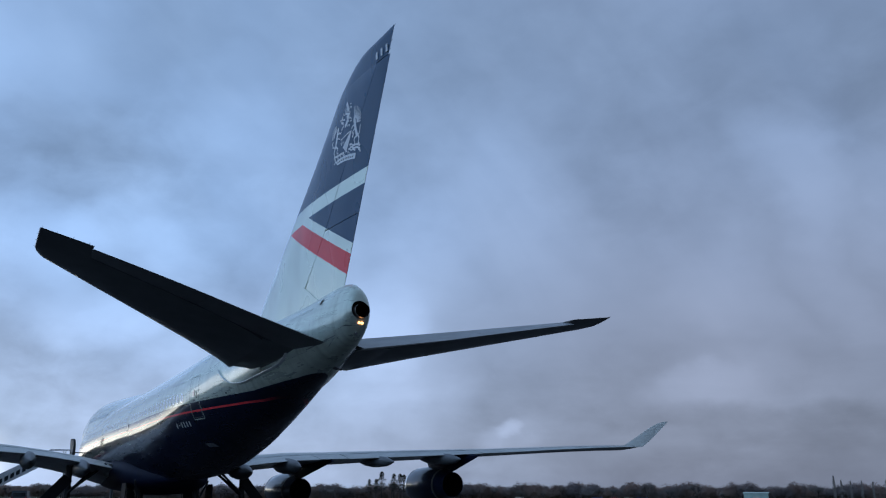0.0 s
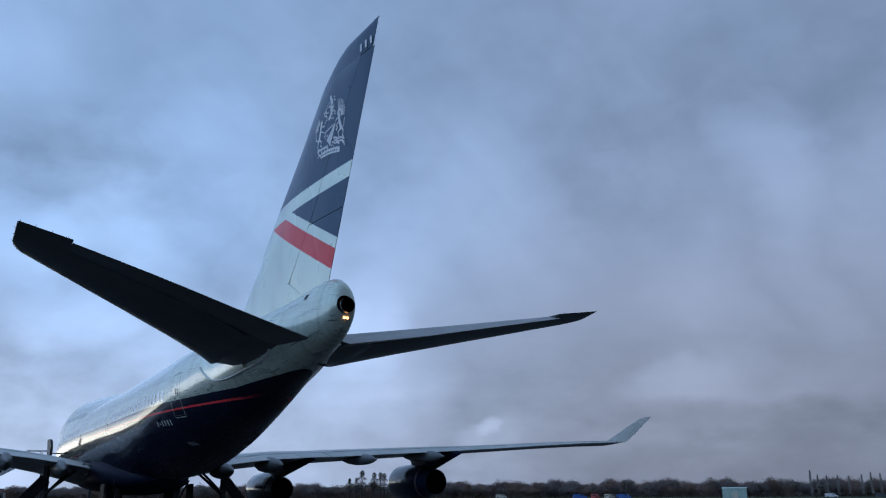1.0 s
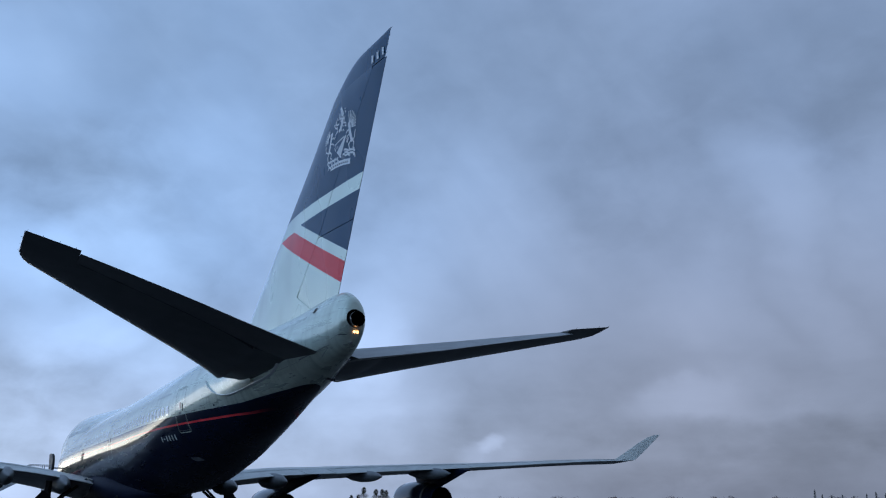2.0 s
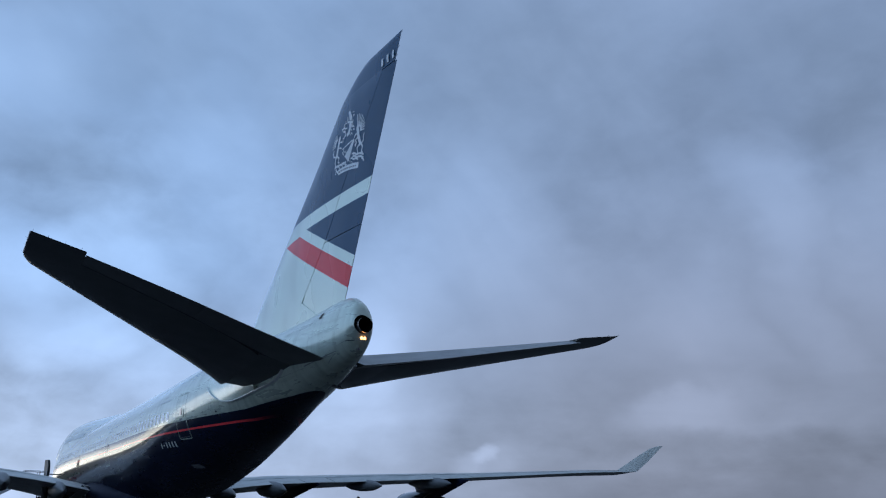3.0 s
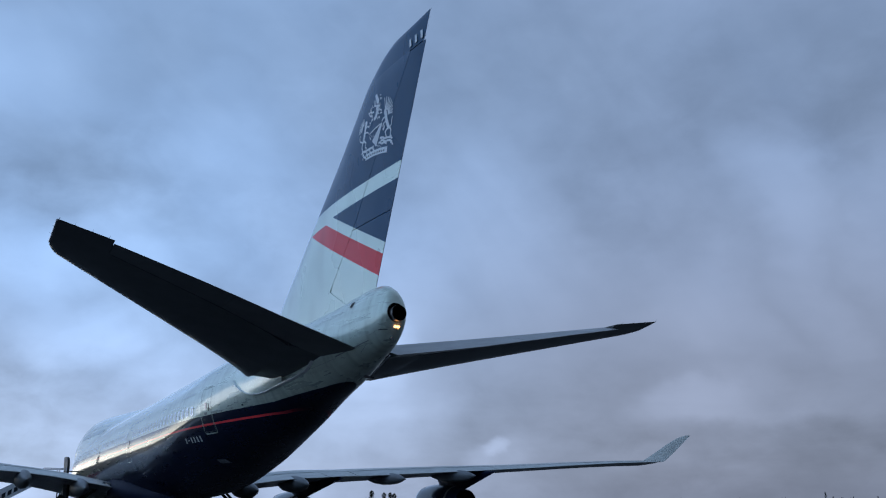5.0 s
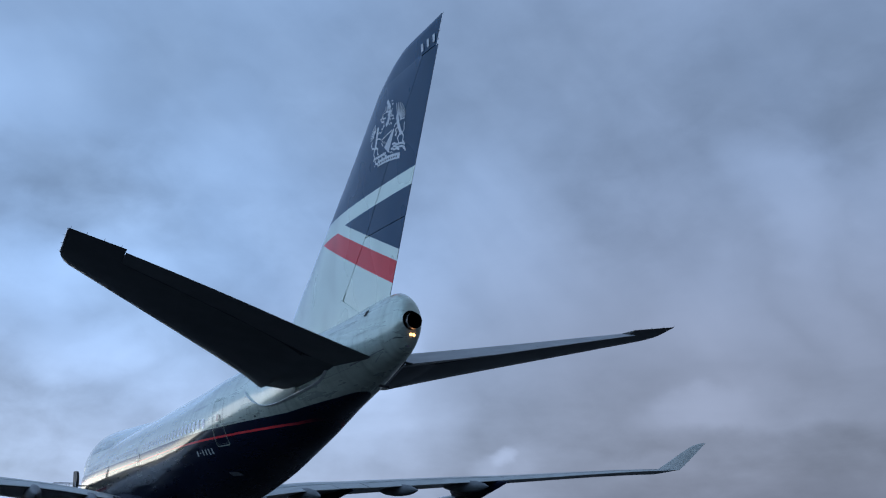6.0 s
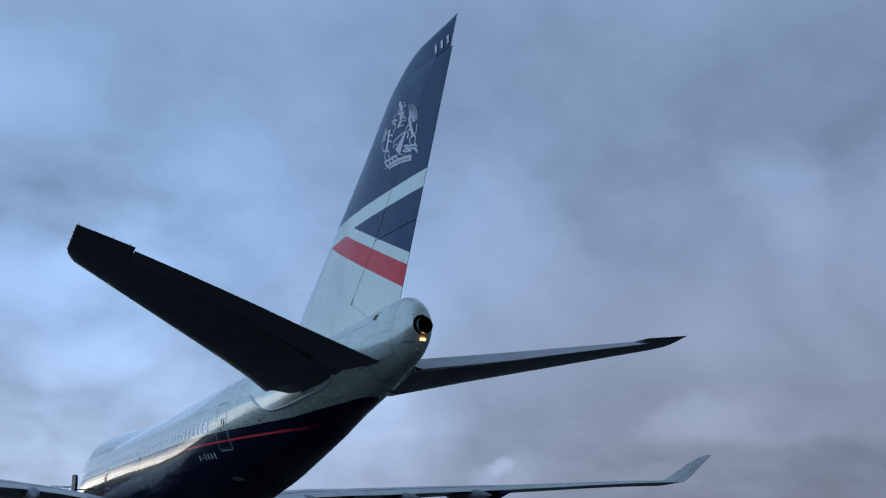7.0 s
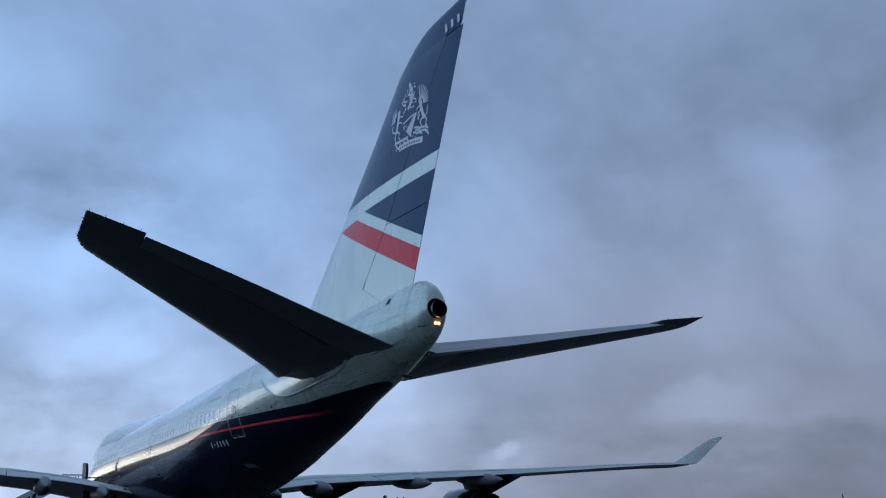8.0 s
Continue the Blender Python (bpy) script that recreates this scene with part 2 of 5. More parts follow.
def finish(nt, b, col, vec, rough=0.2, grime=0.2, coat=0.6, coat_rough=0.06, wave=0.12, streaks=(1.2, 0.25, 2.5), swell=0.05):
    """Weathered aircraft gloss paint: faint streaks, dirt and panel waviness over the colour."""
    streak_map = nt.nodes.new("ShaderNodeMapping")
    streak_map.inputs["Scale"].default_value = streaks
    nt.links.new(vec, streak_map.inputs[0])
    s = noisen(nt, streak_map.outputs[0], 1.6, 1 if streaks[2] < 1 else 6, 0.6)
    f = noisen(nt, vec, 14.0, 4, 0.6)
    dirt = mathn(nt, "MULTIPLY", smooth(nt, s, 0.5, 0.78), grime)
    col = mixn(nt, dirt, col, (0.45, 0.45, 0.42), "MULTIPLY")
    col = mixn(nt, mathn(nt, "MULTIPLY", smooth(nt, f, 0.45, 0.7), grime * (0.0 if streaks[2] < 1 else 0.4)), col, (0.6, 0.6, 0.58), "MULTIPLY")
    nt.links.new(col, b.inputs["Base Color"])
    nt.links.new(mathn(nt, "ADD", rough, mathn(nt, "MULTIPLY", s, 0.08)), b.inputs["Roughness"])
    b.inputs["Coat Weight"].default_value = coat
    b.inputs["Coat Roughness"].default_value = coat_rough
    w = noisen(nt, streak_map.outputs[0] if streaks[2] < 1 else vec, 0.9 if streaks[2] < 1 else 1.5, 1 if streaks[2] < 1 else 3, 0.4)
    bp = nt.nodes.new("ShaderNodeBump")
    bp.inputs["Strength"].default_value, bp.inputs["Distance"].default_value = wave, swell
    nt.links.new(w, bp.inputs["Height"])
    nt.links.new(bp.outputs[0], b.inputs["Normal"])
    nt.links.new(bp.outputs[0], b.inputs["Coat Normal"])


def fuselage_paint():
    m, nt, b = material("fuselage_paint")
    tc = nt.nodes.new("ShaderNodeTexCoord")
    vec = tc.outputs["Object"]
    sep = nt.nodes.new("ShaderNodeSeparateXYZ")
    nt.links.new(vec, sep.inputs[0])
    x, y, z = sep.outputs
    # height above the waterline, which climbs towards the tail cone
    back = mathn(nt, "MAXIMUM", mathn(nt, "SUBTRACT", 8.7, y), 0.0)
    rise = mathn(nt, "SUBTRACT", mathn(nt, "MULTIPLY", back, 0.072), mathn(nt, "MULTIPLY", mathn(nt, "MULTIPLY", back, back), 0.004))
    rise = mathn(nt, "ADD", rise, mathn(nt, "MULTIPLY", mathn(nt, "MAXIMUM", mathn(nt, "SUBTRACT", 5.2, y), 0.0), 0.035))
    h = mathn(nt, "SUBTRACT", z, rise)
    up = mathn(nt, "GREATER_THAN", h, 6.34)
    red = mathn(nt, "MULTIPLY", mathn(nt, "GREATER_THAN", h, 5.875), mathn(nt, "LESS_THAN", h, 5.965))
    red = mathn(nt, "MULTIPLY", red, smooth(nt, y, 7.2, 10.5))
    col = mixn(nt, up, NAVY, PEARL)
    # panels repainted at other times, and runs of rain dirt down the sides
    snap = nt.nodes.new("ShaderNodeCombineXYZ")
    for i, (c, k) in enumerate(((y, 1 / 1.05), (z, 1 / 0.8))):
        nt.links.new(mathn(nt, "FLOOR", mathn(nt, "MULTIPLY", c, k)), snap.inputs[i])
    tone = nt.nodes.new("ShaderNodeTexWhiteNoise")
    nt.links.new(snap.outputs[0], tone.inputs["Vector"])
    runs_at = nt.nodes.new("ShaderNodeMapping")
    runs_at.inputs["Scale"].default_value = (0.4, 2.2, 0.22)
    nt.links.new(vec, runs_at.inputs[0])
    runs = smooth(nt, noisen(nt, runs_at.outputs[0], 1.3, 4, 0.55), 0.42, 0.75)
    worn = mathn(nt, "ADD", mathn(nt, "MULTIPLY", tone.outputs["Value"], 0.14), mathn(nt, "MULTIPLY", runs, 0.5))
    col = mixn(nt, worn, col, (0.5, 0.52, 0.48), "MULTIPLY")
    col = mixn(nt, red, col, RED)
    finish(nt, b, col, vec, 0.24, 0.4, 0.95, 0.012, 0.035)
    # mica paint above, plain gloss below, dulled by oil and road dirt along the belly
    nt.links.new(mathn(nt, "MULTIPLY", up, 0.45), b.inputs["Metallic"])
    geo = nt.nodes.new("ShaderNodeNewGeometry")
    facing_ = nt.nodes.new("ShaderNodeSeparateXYZ")
    nt.links.new(geo.outputs["Normal"], facing_.inputs[0])
    oil = smooth(nt, mathn(nt, "ADD", mathn(nt, "MULTIPLY", facing_.outputs[2], -1.0), mathn(nt, "MULTIPLY", noisen(nt, vec, 0.7, 4, 0.6), 0.3)), 0.35, 0.8)
    gloss = mathn(nt, "ADD", 0.8, mathn(nt, "MULTIPLY", up, 0.15))
    nt.links.new(mathn(nt, "MULTIPLY", gloss, mathn(nt, "SUBTRACT", 1.0, mathn(nt, "MULTIPLY", oil, 0.95))), b.inputs["Coat Weight"])
    b.inputs["Specular IOR Level"].default_value = 0.06
    return m


def fin_paint(name, navy):
    m, nt, b = material(name)
    tc = nt.nodes.new("ShaderNodeTexCoord")
    vec = tc.outputs["Object"]
    sep = nt.nodes.new("ShaderNodeSeparateXYZ")
    nt.links.new(vec, sep.inputs[0])
    x, y, z = sep.outputs
    k = mathn(nt, "SUBTRACT", z, mathn(nt, "MULTIPLY", y, 0.517))
    top = mathn(nt, "GREATER_THAN", z, 14.30)
    tri = mathn(nt, "MULTIPLY", mathn(nt, "LESS_THAN", z, 13.69), mathn(nt, "GREATER_THAN", k, 10.757))
    red = mathn(nt, "MULTIPLY", mathn(nt, "LESS_THAN", z, 13.55), mathn(nt, "MULTIPLY", mathn(nt, "GREATER_THAN", k, 9.33), mathn(nt, "LESS_THAN", k, 10.26)))
    blue = mathn(nt, "MAXIMUM", top, tri)
    col = mixn(nt, blue, PEARL, navy)
    clean = mathn(nt, "SUBTRACT", 1.0, mathn(nt, "MAXIMUM", blue, red))
    col = mixn(nt, red, col, RED)
    finish(nt, b, col, vec, 0.24, 0.2, 0.25, 0.02, 0.4, (0.5, 0.4, 0.22), 0.4)
    nt.links.new(mathn(nt, "MULTIPLY", clean, 0.45), b.inputs["Metallic"])
    nt.links.new(mathn(nt, "ADD", 0.25, mathn(nt, "MULTIPLY", clean, 0.7)), b.inputs["Coat Weight"])
    b.inputs["Specular IOR Level"].default_value = 0.14
    return m


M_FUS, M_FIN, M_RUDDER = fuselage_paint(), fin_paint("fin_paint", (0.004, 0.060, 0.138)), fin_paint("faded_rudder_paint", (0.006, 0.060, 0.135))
# tailplane grey with the shade of the undersides put into its colour
M_STAB_SHADE = plain("tail_grey_shaded", (0.095, 0.102, 0.106), 0.4, 0, 0.1, 0.15, 1.2, 0.05)
# paler copy of the same grey, for elevator tops that catch the sky
M_STAB_LIT = plain("tail_grey_lit", (0.29, 0.30, 0.30), 0.45, 0, 0.08, 0.15, 1.2, 0.05)
M_WING = plain("wing_paint", (0.40, 0.42, 0.40), 0.45, 0, 0.06, 0.15, 1.0, 0.05)
M_METAL = plain("bare_metal", (0.62, 0.63, 0.65), 0.25, 1.0, 0, 0.1, 4.0)
M_NAVY = plain("navy_gloss_paint", (0.006, 0.016, 0.05), 0.3, 0, 0.85, 0.2, 1.5, 0, 0.08)
M_WINGLET = plain("winglet_paint", (0.42, 0.42, 0.38), 0.55, 0, 0.0, 0.1, 1.5, 0, 0.25)
M_SPOIL = plain("spoiler_paint", (0.34, 0.36, 0.35), 0.45, 0, 0.06, 0.2, 1.4, 0.05)
M_TITLE = plain("title_paint", (0.50, 0.56, 0.56), 0.4, 0, 0.4, 0.1, 2.0)
M_FAIR = plain("fairing_paint", (0.13, 0.14, 0.145), 0.45, 0, 0.0, 0.15, 1.5, 0, 0.3)
M_GEAR = plain("gear_door_paint", (0.02, 0.022, 0.028), 0.6, 0, 0, 0.2, 3, 0, 0.2)
M_BELLY = plain("navy_belly_paint", NAVY, 0.65, 0, 0.0, 0.2, 1.5, 0, 0.12)
M_PEARL = plain("pearl_grey_paint", PEARL, 0.25, 0, 0.5, 0.08, 1.5)
M_BLACK = plain("black_soot", (0.008, 0.008, 0.009), 0.7, 0, 0, 0.3, 5)
M_DARK = plain("dark_steel", (0.06, 0.065, 0.07), 0.45, 0.6, 0, 0.2, 6, 0.1)
M_RUBBER = plain("tyre_rubber", (0.018, 0.018, 0.018), 0.8, 0, 0, 0.2, 8, 0.2)
M_FAINT = plain("faint_seam", (0.52, 0.575, 0.52), 0.5, 0, 0, 0.2, 5)
M_SEAM = plain("panel_seam", (0.2, 0.22, 0.21), 0.6, 0, 0, 0.2, 5)
M_SHROUD = plain("heat_dulled_metal", (0.48, 0.47, 0.45), 0.34, 1.0, 0, 0.3, 9.0)
M_BORE = plain("bore_soot", (0.003, 0.003, 0.003), 0.95, 0, 0, 0.3, 5, 0, 0.05)
M_PLATE = plain("plate_paint", PEARL, 0.26, 0.5, 0.9, 0.08, 2.0, 0, 0.3)
# paler than the plate: the sky's glint on the rim is in this colour
M_RIM = plain("rim_glint_tone", (0.75, 0.80, 0.78), 0.3, 0, 0.3, 0.08, 4.0)
M_CREST = plain("crest_white", (0.70, 0.74, 0.76), 0.4, 0, 0.2, 0.08, 6)


def glass_mat(name, color, rough=0.05):
    m, nt, b = material(name)
    b.inputs["Base Color"].default_value = (*color, 1)
    b.inputs["Roughness"].default_value = rough
    b.inputs["Coat Weight"].default_value = 1.0
    return m


M_PANE = glass_mat("cabin_pane", (0.02, 0.025, 0.03))
M_BLIND = glass_mat("cabin_pane_with_blind", (0.88, 0.90, 0.90), 0.08)
M_FRAME = plain("polished_window_frame", (0.92, 0.93, 0.93), 0.14, 1.0, 0, 0.04, 6.0)


def lamp_mat(name, color, strength):
    m, nt, b = material(name)
    b.inputs["Emission Color"].default_value = (*color, 1)
    b.inputs["Emission Strength"].default_value = strength
    return m


M_LAMP = lamp_mat("tail_lamp_glow", (1.0, 0.40, 0.13), 5.0)


# ---- mesh helpers ----
def mesh_of(name, bm, mat, smooth_faces=True):
    bmesh.ops.recalc_face_normals(bm, faces=bm.faces)
    me = bpy.data.meshes.new(name)
    bm.to_mesh(me)
    bm.free()
    for mm in (mat if isinstance(mat, (list, tuple)) else [mat]):
        me.materials.append(mm)
    if smooth_faces:
        me.shade_smooth()
        me.set_sharp_from_angle(angle=radians(40))
    return me


def part(name, bm, mat, parent=None, label="", flat=False):
    ob = new(name, mesh_of(name, bm, mat, not flat))
    ob.parent = parent
    if label:
        tagged(ob, label)
    return ob


def loft(rings, cap=(True, True), closed=True):
    bm = bmesh.new()
    rows = [[bm.verts.new(p) for p in r] for r in rings]
    n = len(rows[0])
    for a, b in zip(rows, rows[1:]):
        for i in range(n if closed else n - 1):
            j = (i + 1) % n
            q = [a[i], a[j], b[j], b[i]]
            try:
                bm.faces.new(q)
            except ValueError:
                pass
    if cap[0]:
        bm.faces.new(rows[0][::-1])
    if cap[1]:
        bm.faces.new(rows[-1])
    return bm


def box(bm, lo, hi, m=None):
    vs = [bm.verts.new((x, y, z)) for x in (lo[0], hi[0]) for y in (lo[1], hi[1]) for z in (lo[2], hi[2])]
    if m is not None:
        for v in vs:
            v.co = m @ v.co
    for f in ((0, 1, 3, 2), (4, 6, 7, 5), (0, 4, 5, 1), (2, 3, 7, 6), (0, 2, 6, 4), (1, 5, 7, 3)):
        bm.faces.new([vs[i] for i in f])
    return vs


def bevelled_box(lo, hi, r=0.02, seg=2, m=None):
    bm = bmesh.new()
    box(bm, lo, hi, m)
    bmesh.ops.bevel(bm, geom=bm.edges[:], offset=r, segments=seg, affect="EDGES")
    return bm


def tube(bm, a, b, r0, r1=None, n=12):
    a, b = Vector(a), Vector(b)
    r1 = r0 if r1 is None else r1
    d = (b - a).normalized()
    u = d.orthogonal().normalized()
    v = d.cross(u)
    rows = []
    for p, r in ((a, r0), (b, r1)):
        rows.append([bm.verts.new(p + (u * math.cos(t) + v * math.sin(t)) * r) for t in [2 * math.pi * i / n for i in range(n)]])
    for i in range(n):
        j = (i + 1) % n
        bm.faces.new([rows[0][i], rows[0][j], rows[1][j], rows[1][i]])
    bm.faces.new(rows[0][::-1])
    bm.faces.new(rows[1])
    return bm


def tube_bm(a, b, r0, r1=None, n=12):
    return tube(bmesh.new(), a, b, r0, r1, n)


def revolve(profile, axis_at, n=40, cap=(False, False)):
    """profile: (y, radius) pairs; the axis runs along y through axis_at (x, z)."""
    rings = [[(axis_at[0] + r * math.cos(2 * math.pi * i / n), y, axis_at[1] + r * math.sin(2 * math.pi * i / n)) for i in range(n)] for y, r in profile]
    return loft(rings, cap)


def hermite(table, y):
    """Smooth interpolation through rows (y, a, b, ...), y rising."""
    ys = [r[0] for r in table]
    if y <= ys[0]:
        return table[0][1:]
    if y >= ys[-1]:
        return table[-1][1:]
    i = max(k for k in range(len(ys) - 1) if ys[k] <= y)
    h = ys[i + 1] - ys[i]
    t = (y - ys[i]) / h

    def slope(k, c):
        if k == 0 or k == len(ys) - 1:
            return 0.0 if k else (table[1][c] - table[0][c]) / (ys[1] - ys[0])
        a = (table[k][c] - table[k - 1][c]) / (ys[k] - ys[k - 1])
        b = (table[k + 1][c] - table[k][c]) / (ys[k + 1] - ys[k])
        return 0.0 if a * b <= 0 else 2 * a * b / (a + b)

    out = []
    for c in range(1, len(table[0])):
        m0, m1 = slope(i, c), slope(i + 1, c)
        p0, p1 = table[i][c], table[i + 1][c]
        out.append((2 * t**3 - 3 * t**2 + 1) * p0 + (t**3 - 2 * t**2 + t) * h * m0 + (-2 * t**3 + 3 * t**2) * p1 + (t**3 - t**2) * h * m1)
    return out


# ---- the airliner: x to its right wing, y to its nose, y = 0 at the tail cone ----
airliner = new("airliner")
airliner.matrix_world = ATT
tagged(airliner, "four-engined jet airliner, pearl grey over navy, parked on tarmac", "airliner")

# y, crown, keel, half width, height of the widest line
FUS = [
    (0.1, 8.86, 8.19, 0.335, 8.53), (0.18, 9.13, 8.03, 0.42, 8.53), (0.35, 9.36, 7.77, 0.50, 8.45), (0.6, 9.53, 7.54, 0.57, 8.4),
    (1.0, 9.70, 7.37, 0.66, 8.3), (1.6, 9.76, 7.21, 0.79, 8.2), (2.4, 9.76, 7.02, 0.93, 8.1), (4.2, 9.66, 6.57, 1.20, 7.85),
    (7.2, 9.61, 6.02, 1.69, 7.65), (10.2, 9.60, 5.2, 2.04, 7.45), (13.8, 9.64, 4.52, 2.60, 7.12), (18.0, 9.54, 3.62, 3.05, 6.75),
    (22.0, 9.48, 2.96, 3.20, 6.5), (27.0, 9.47, 2.76, 3.26, 6.38), (40.0, 9.38, 2.68, 3.31, 6.33), (54.0, 9.15, 2.65, 3.22, 6.1),
    (60.0, 8.93, 2.73, 3.06, 5.7), (65.5, 7.8, 3.4, 2.2, 5.4), (68.6, 5.3, 4.9, 0.15, 5.1),
]
# y, crown of the upper deck, its half width
HUMP = [(38.0, 8.7, 1.6), (43.0, 9.7, 2.2), (47.0, 9.93, 2.6), (57.0, 10.42, 2.93), (60.5, 10.5, 2.78), (63.5, 9.9, 2.6), (66.5, 7.4, 1.2)]


def centre_x(y):
    return -0.13 * (1 - y / 14) if y < 14 else -0.013 * max(0.0, y - 32)


def half_width(y, z):
    """Half the body's width at a station and height."""
    top, bot, hw, zc = hermite(FUS, y)
    h = (top - zc) if z > zc else (zc - bot)
    q = 1 - ((z - zc) / h) ** 2
    w = hw * math.sqrt(q) if q > 0 else 0.0
    if 38 < y < 66.5:
        ht, h2 = hermite(HUMP, y)
        q = 1 - ((z - 7.2) / max(ht - 7.2, 0.1)) ** 2
        if z > 7.2 and q > 0:
            w = max(w, h2 * math.sqrt(q))
    return w


def fus_ring(y, n=72):
    top, bot, hw, zc = hermite(FUS, y)
    pts = []
    ht, h2 = hermite(HUMP, y) if 38 < y < 66.5 else (0, 0)
    for i in range(n):
        a = 2 * math.pi * i / n
        c, s = math.cos(a), math.sin(a)
        h = (top - zc) if s > 0 else (zc - bot)
        r = 1 / math.sqrt((c / hw) ** 2 + (s / h) ** 2)
        if ht > 7.3 and s > 0:
            # the upper lobe, an ellipse centred at 7.2
            A = (c / h2) ** 2 + (s / (ht - 7.2)) ** 2
            dz = zc - 7.2
            B = 2 * s * dz / (ht - 7.2) ** 2
            C = (dz / (ht - 7.2)) ** 2 - 1
            D = B * B - 4 * A * C
            if D > 0:
                r2 = (-B + math.sqrt(D)) / (2 * A)
                r = max(r, r2)
        pts.append((centre_x(y) + r * c, y, zc + r * s))
    return pts


stations = [0.1, 0.13, 0.18, 0.26, 0.35, 0.46, 0.6, 0.8, 1.0, 1.3, 1.6, 2.0] + [2.4 + 0.6 * i for i in range(41)] + [27 + 1.0 * i for i in range(36)] + [62.6 + 0.5 * i for i in range(12)] + [68.6]
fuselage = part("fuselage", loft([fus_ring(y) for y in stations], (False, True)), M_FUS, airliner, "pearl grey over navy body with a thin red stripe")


def on_skin(y, z, side=-1, out=0.006):
    """A point on the body's side and just off it."""
    return Vector((centre_x(y) + side * (half_width(y, z) + out), y, z))


def skin_strip(points, width, side=-1, out=0.008, close=False):
    """A flat painted or sealed line along (y, z) points of the body's side."""
    bm = bmesh.new()
    rows = []
    n = len(points)
    for i, (y, z) in enumerate(points):
        a = points[(i - 1) % n] if close or i else points[i]
        b = points[(i + 1) % n] if close or i < n - 1 else points[i]
        ty, tz = b[0] - a[0], b[1] - a[1]
        ln = math.hypot(ty, tz) or 1
        ny, nz = -tz / ln * width / 2, ty / ln * width / 2
        rows.append([bm.verts.new(on_skin(y + ny, z + nz, side, out)), bm.verts.new(on_skin(y - ny, z - nz, side, out))])
    for i in range(n if close else n - 1):
        a, b = rows[i], rows[(i + 1) % n]
        bm.faces.new([a[0], b[0], b[1], a[1]])
    return bm


def rounded(y0, y1, z0, z1, r, k=5):
    pts = []
    for cy, cz, a0 in ((y1 - r, z1 - r, 0), (y0 + r, z1 - r, 90), (y0 + r, z0 + r, 180), (y1 - r, z0 + r, 270)):
        for i in range(k + 1):
            a = radians(a0 + 90 * i / k)
            pts.append((cy + r * math.cos(a), cz + r * math.sin(a)))
    # add points along the straight sides
    out = []
    for a, b in zip(pts, pts[1:] + pts[:1]):
        out.append(a)
        d = math.hypot(b[0] - a[0], b[1] - a[1])
        for i in range(1, int(d / 0.25)):
            t = i / int(d / 0.25)
            out.append((a[0] + (b[0] - a[0]) * t, a[1] + (b[1] - a[1]) * t))
    return out


def skin_panel(outline, side=-1, out=0.008):
    bm = bmesh.new()
    cy = sum(p[0] for p in outline) / len(outline)
    cz = sum(p[1] for p in outline) / len(outline)
    c = bm.verts.new(on_skin(cy, cz, side, out))
    inner = [bm.verts.new(on_skin(cy + (y - cy) * 0.5, cz + (z - cz) * 0.5, side, out)) for y, z in outline]
    outer = [bm.verts.new(on_skin(y, z, side, out)) for y, z in outline]
    for i in range(len(outline)):
        j = (i + 1) % len(outline)
        bm.faces.new([c, inner[i], inner[j]])
        bm.faces.new([inner[i], outer[i], outer[j], inner[j]])
    return bm


# lifting surfaces
def thick(u):
    return 5 * (0.2969 * math.sqrt(max(u, 0)) - 0.1260 * u - 0.3516 * u**2 + 0.2843 * u**3 - 0.1015 * u**4)


def surface(stations, camber=0.0, k=12):
    """stations: (leading edge, trailing edge, thickness ratio, normal, u from, u to, droop in degrees, camber). A closed solid."""
    rings = []
    for le, te, tc, nrm, u0, u1, droop, *bend in stations:
        le, te, nrm = Vector(le), Vector(te), Vector(nrm).normalized()
        c = (te - le).length
        us = [u0 + (u1 - u0) * (1 - math.cos(math.pi * i / k)) / 2 for i in range(k + 1)]
        def at(u, sgn):
            mean = (bend[0] if bend else camber) * c * (4 * u * (1 - u))
            p = le + (te - le) * u + nrm * (sgn * thick(u) * tc * c + mean)
            if droop and u > u0:
                p -= nrm * (u - u0) * c * math.tan(radians(droop))
            return p
        ring = [at(u, 1) for u in us] + [at(u, -1) for u in us[::-1]]
        if u0 == 0:
            ring.pop()
        rings.append(ring)
    return loft(rings)


def lerp(a, b, t):
    return a + (b - a) * t


# fin and rudder
def fin_le(z):
    return 8.02 + (14.82 - z) * 1.285 - 0.27 * min(1.0, max(0.0, (18.4 - z) / 2.2))


def fin_te(z):
    return -2.03 + (19.4 - z) * 0.455 - (0.17 if z < 18.39 else 0.0)


FIN_TC = 0.105


def fin_station(z, u0, u1, le=None, te=None, tc=FIN_TC):
    return ((0, fin_le(z) if le is None else le, z), (0, fin_te(z) if te is None else te, z), tc, (-1, 0, 0), u0, u1, 0)


def hinge_u(z):
    return 0.660 + (z - 10.58) * 0.0187 - (0.03 * math.sin(math.pi * (z - 13) / 5.4) if 13 < z < 18.4 else 0.0)


def on_fin(y, z, side=-1, out=0.008):
    c = fin_le(z) - fin_te(z)
    u = (fin_le(z) - y) / c
    return Vector((side * (thick(min(max(u, 0), 1)) * FIN_TC * c + out), y, z))


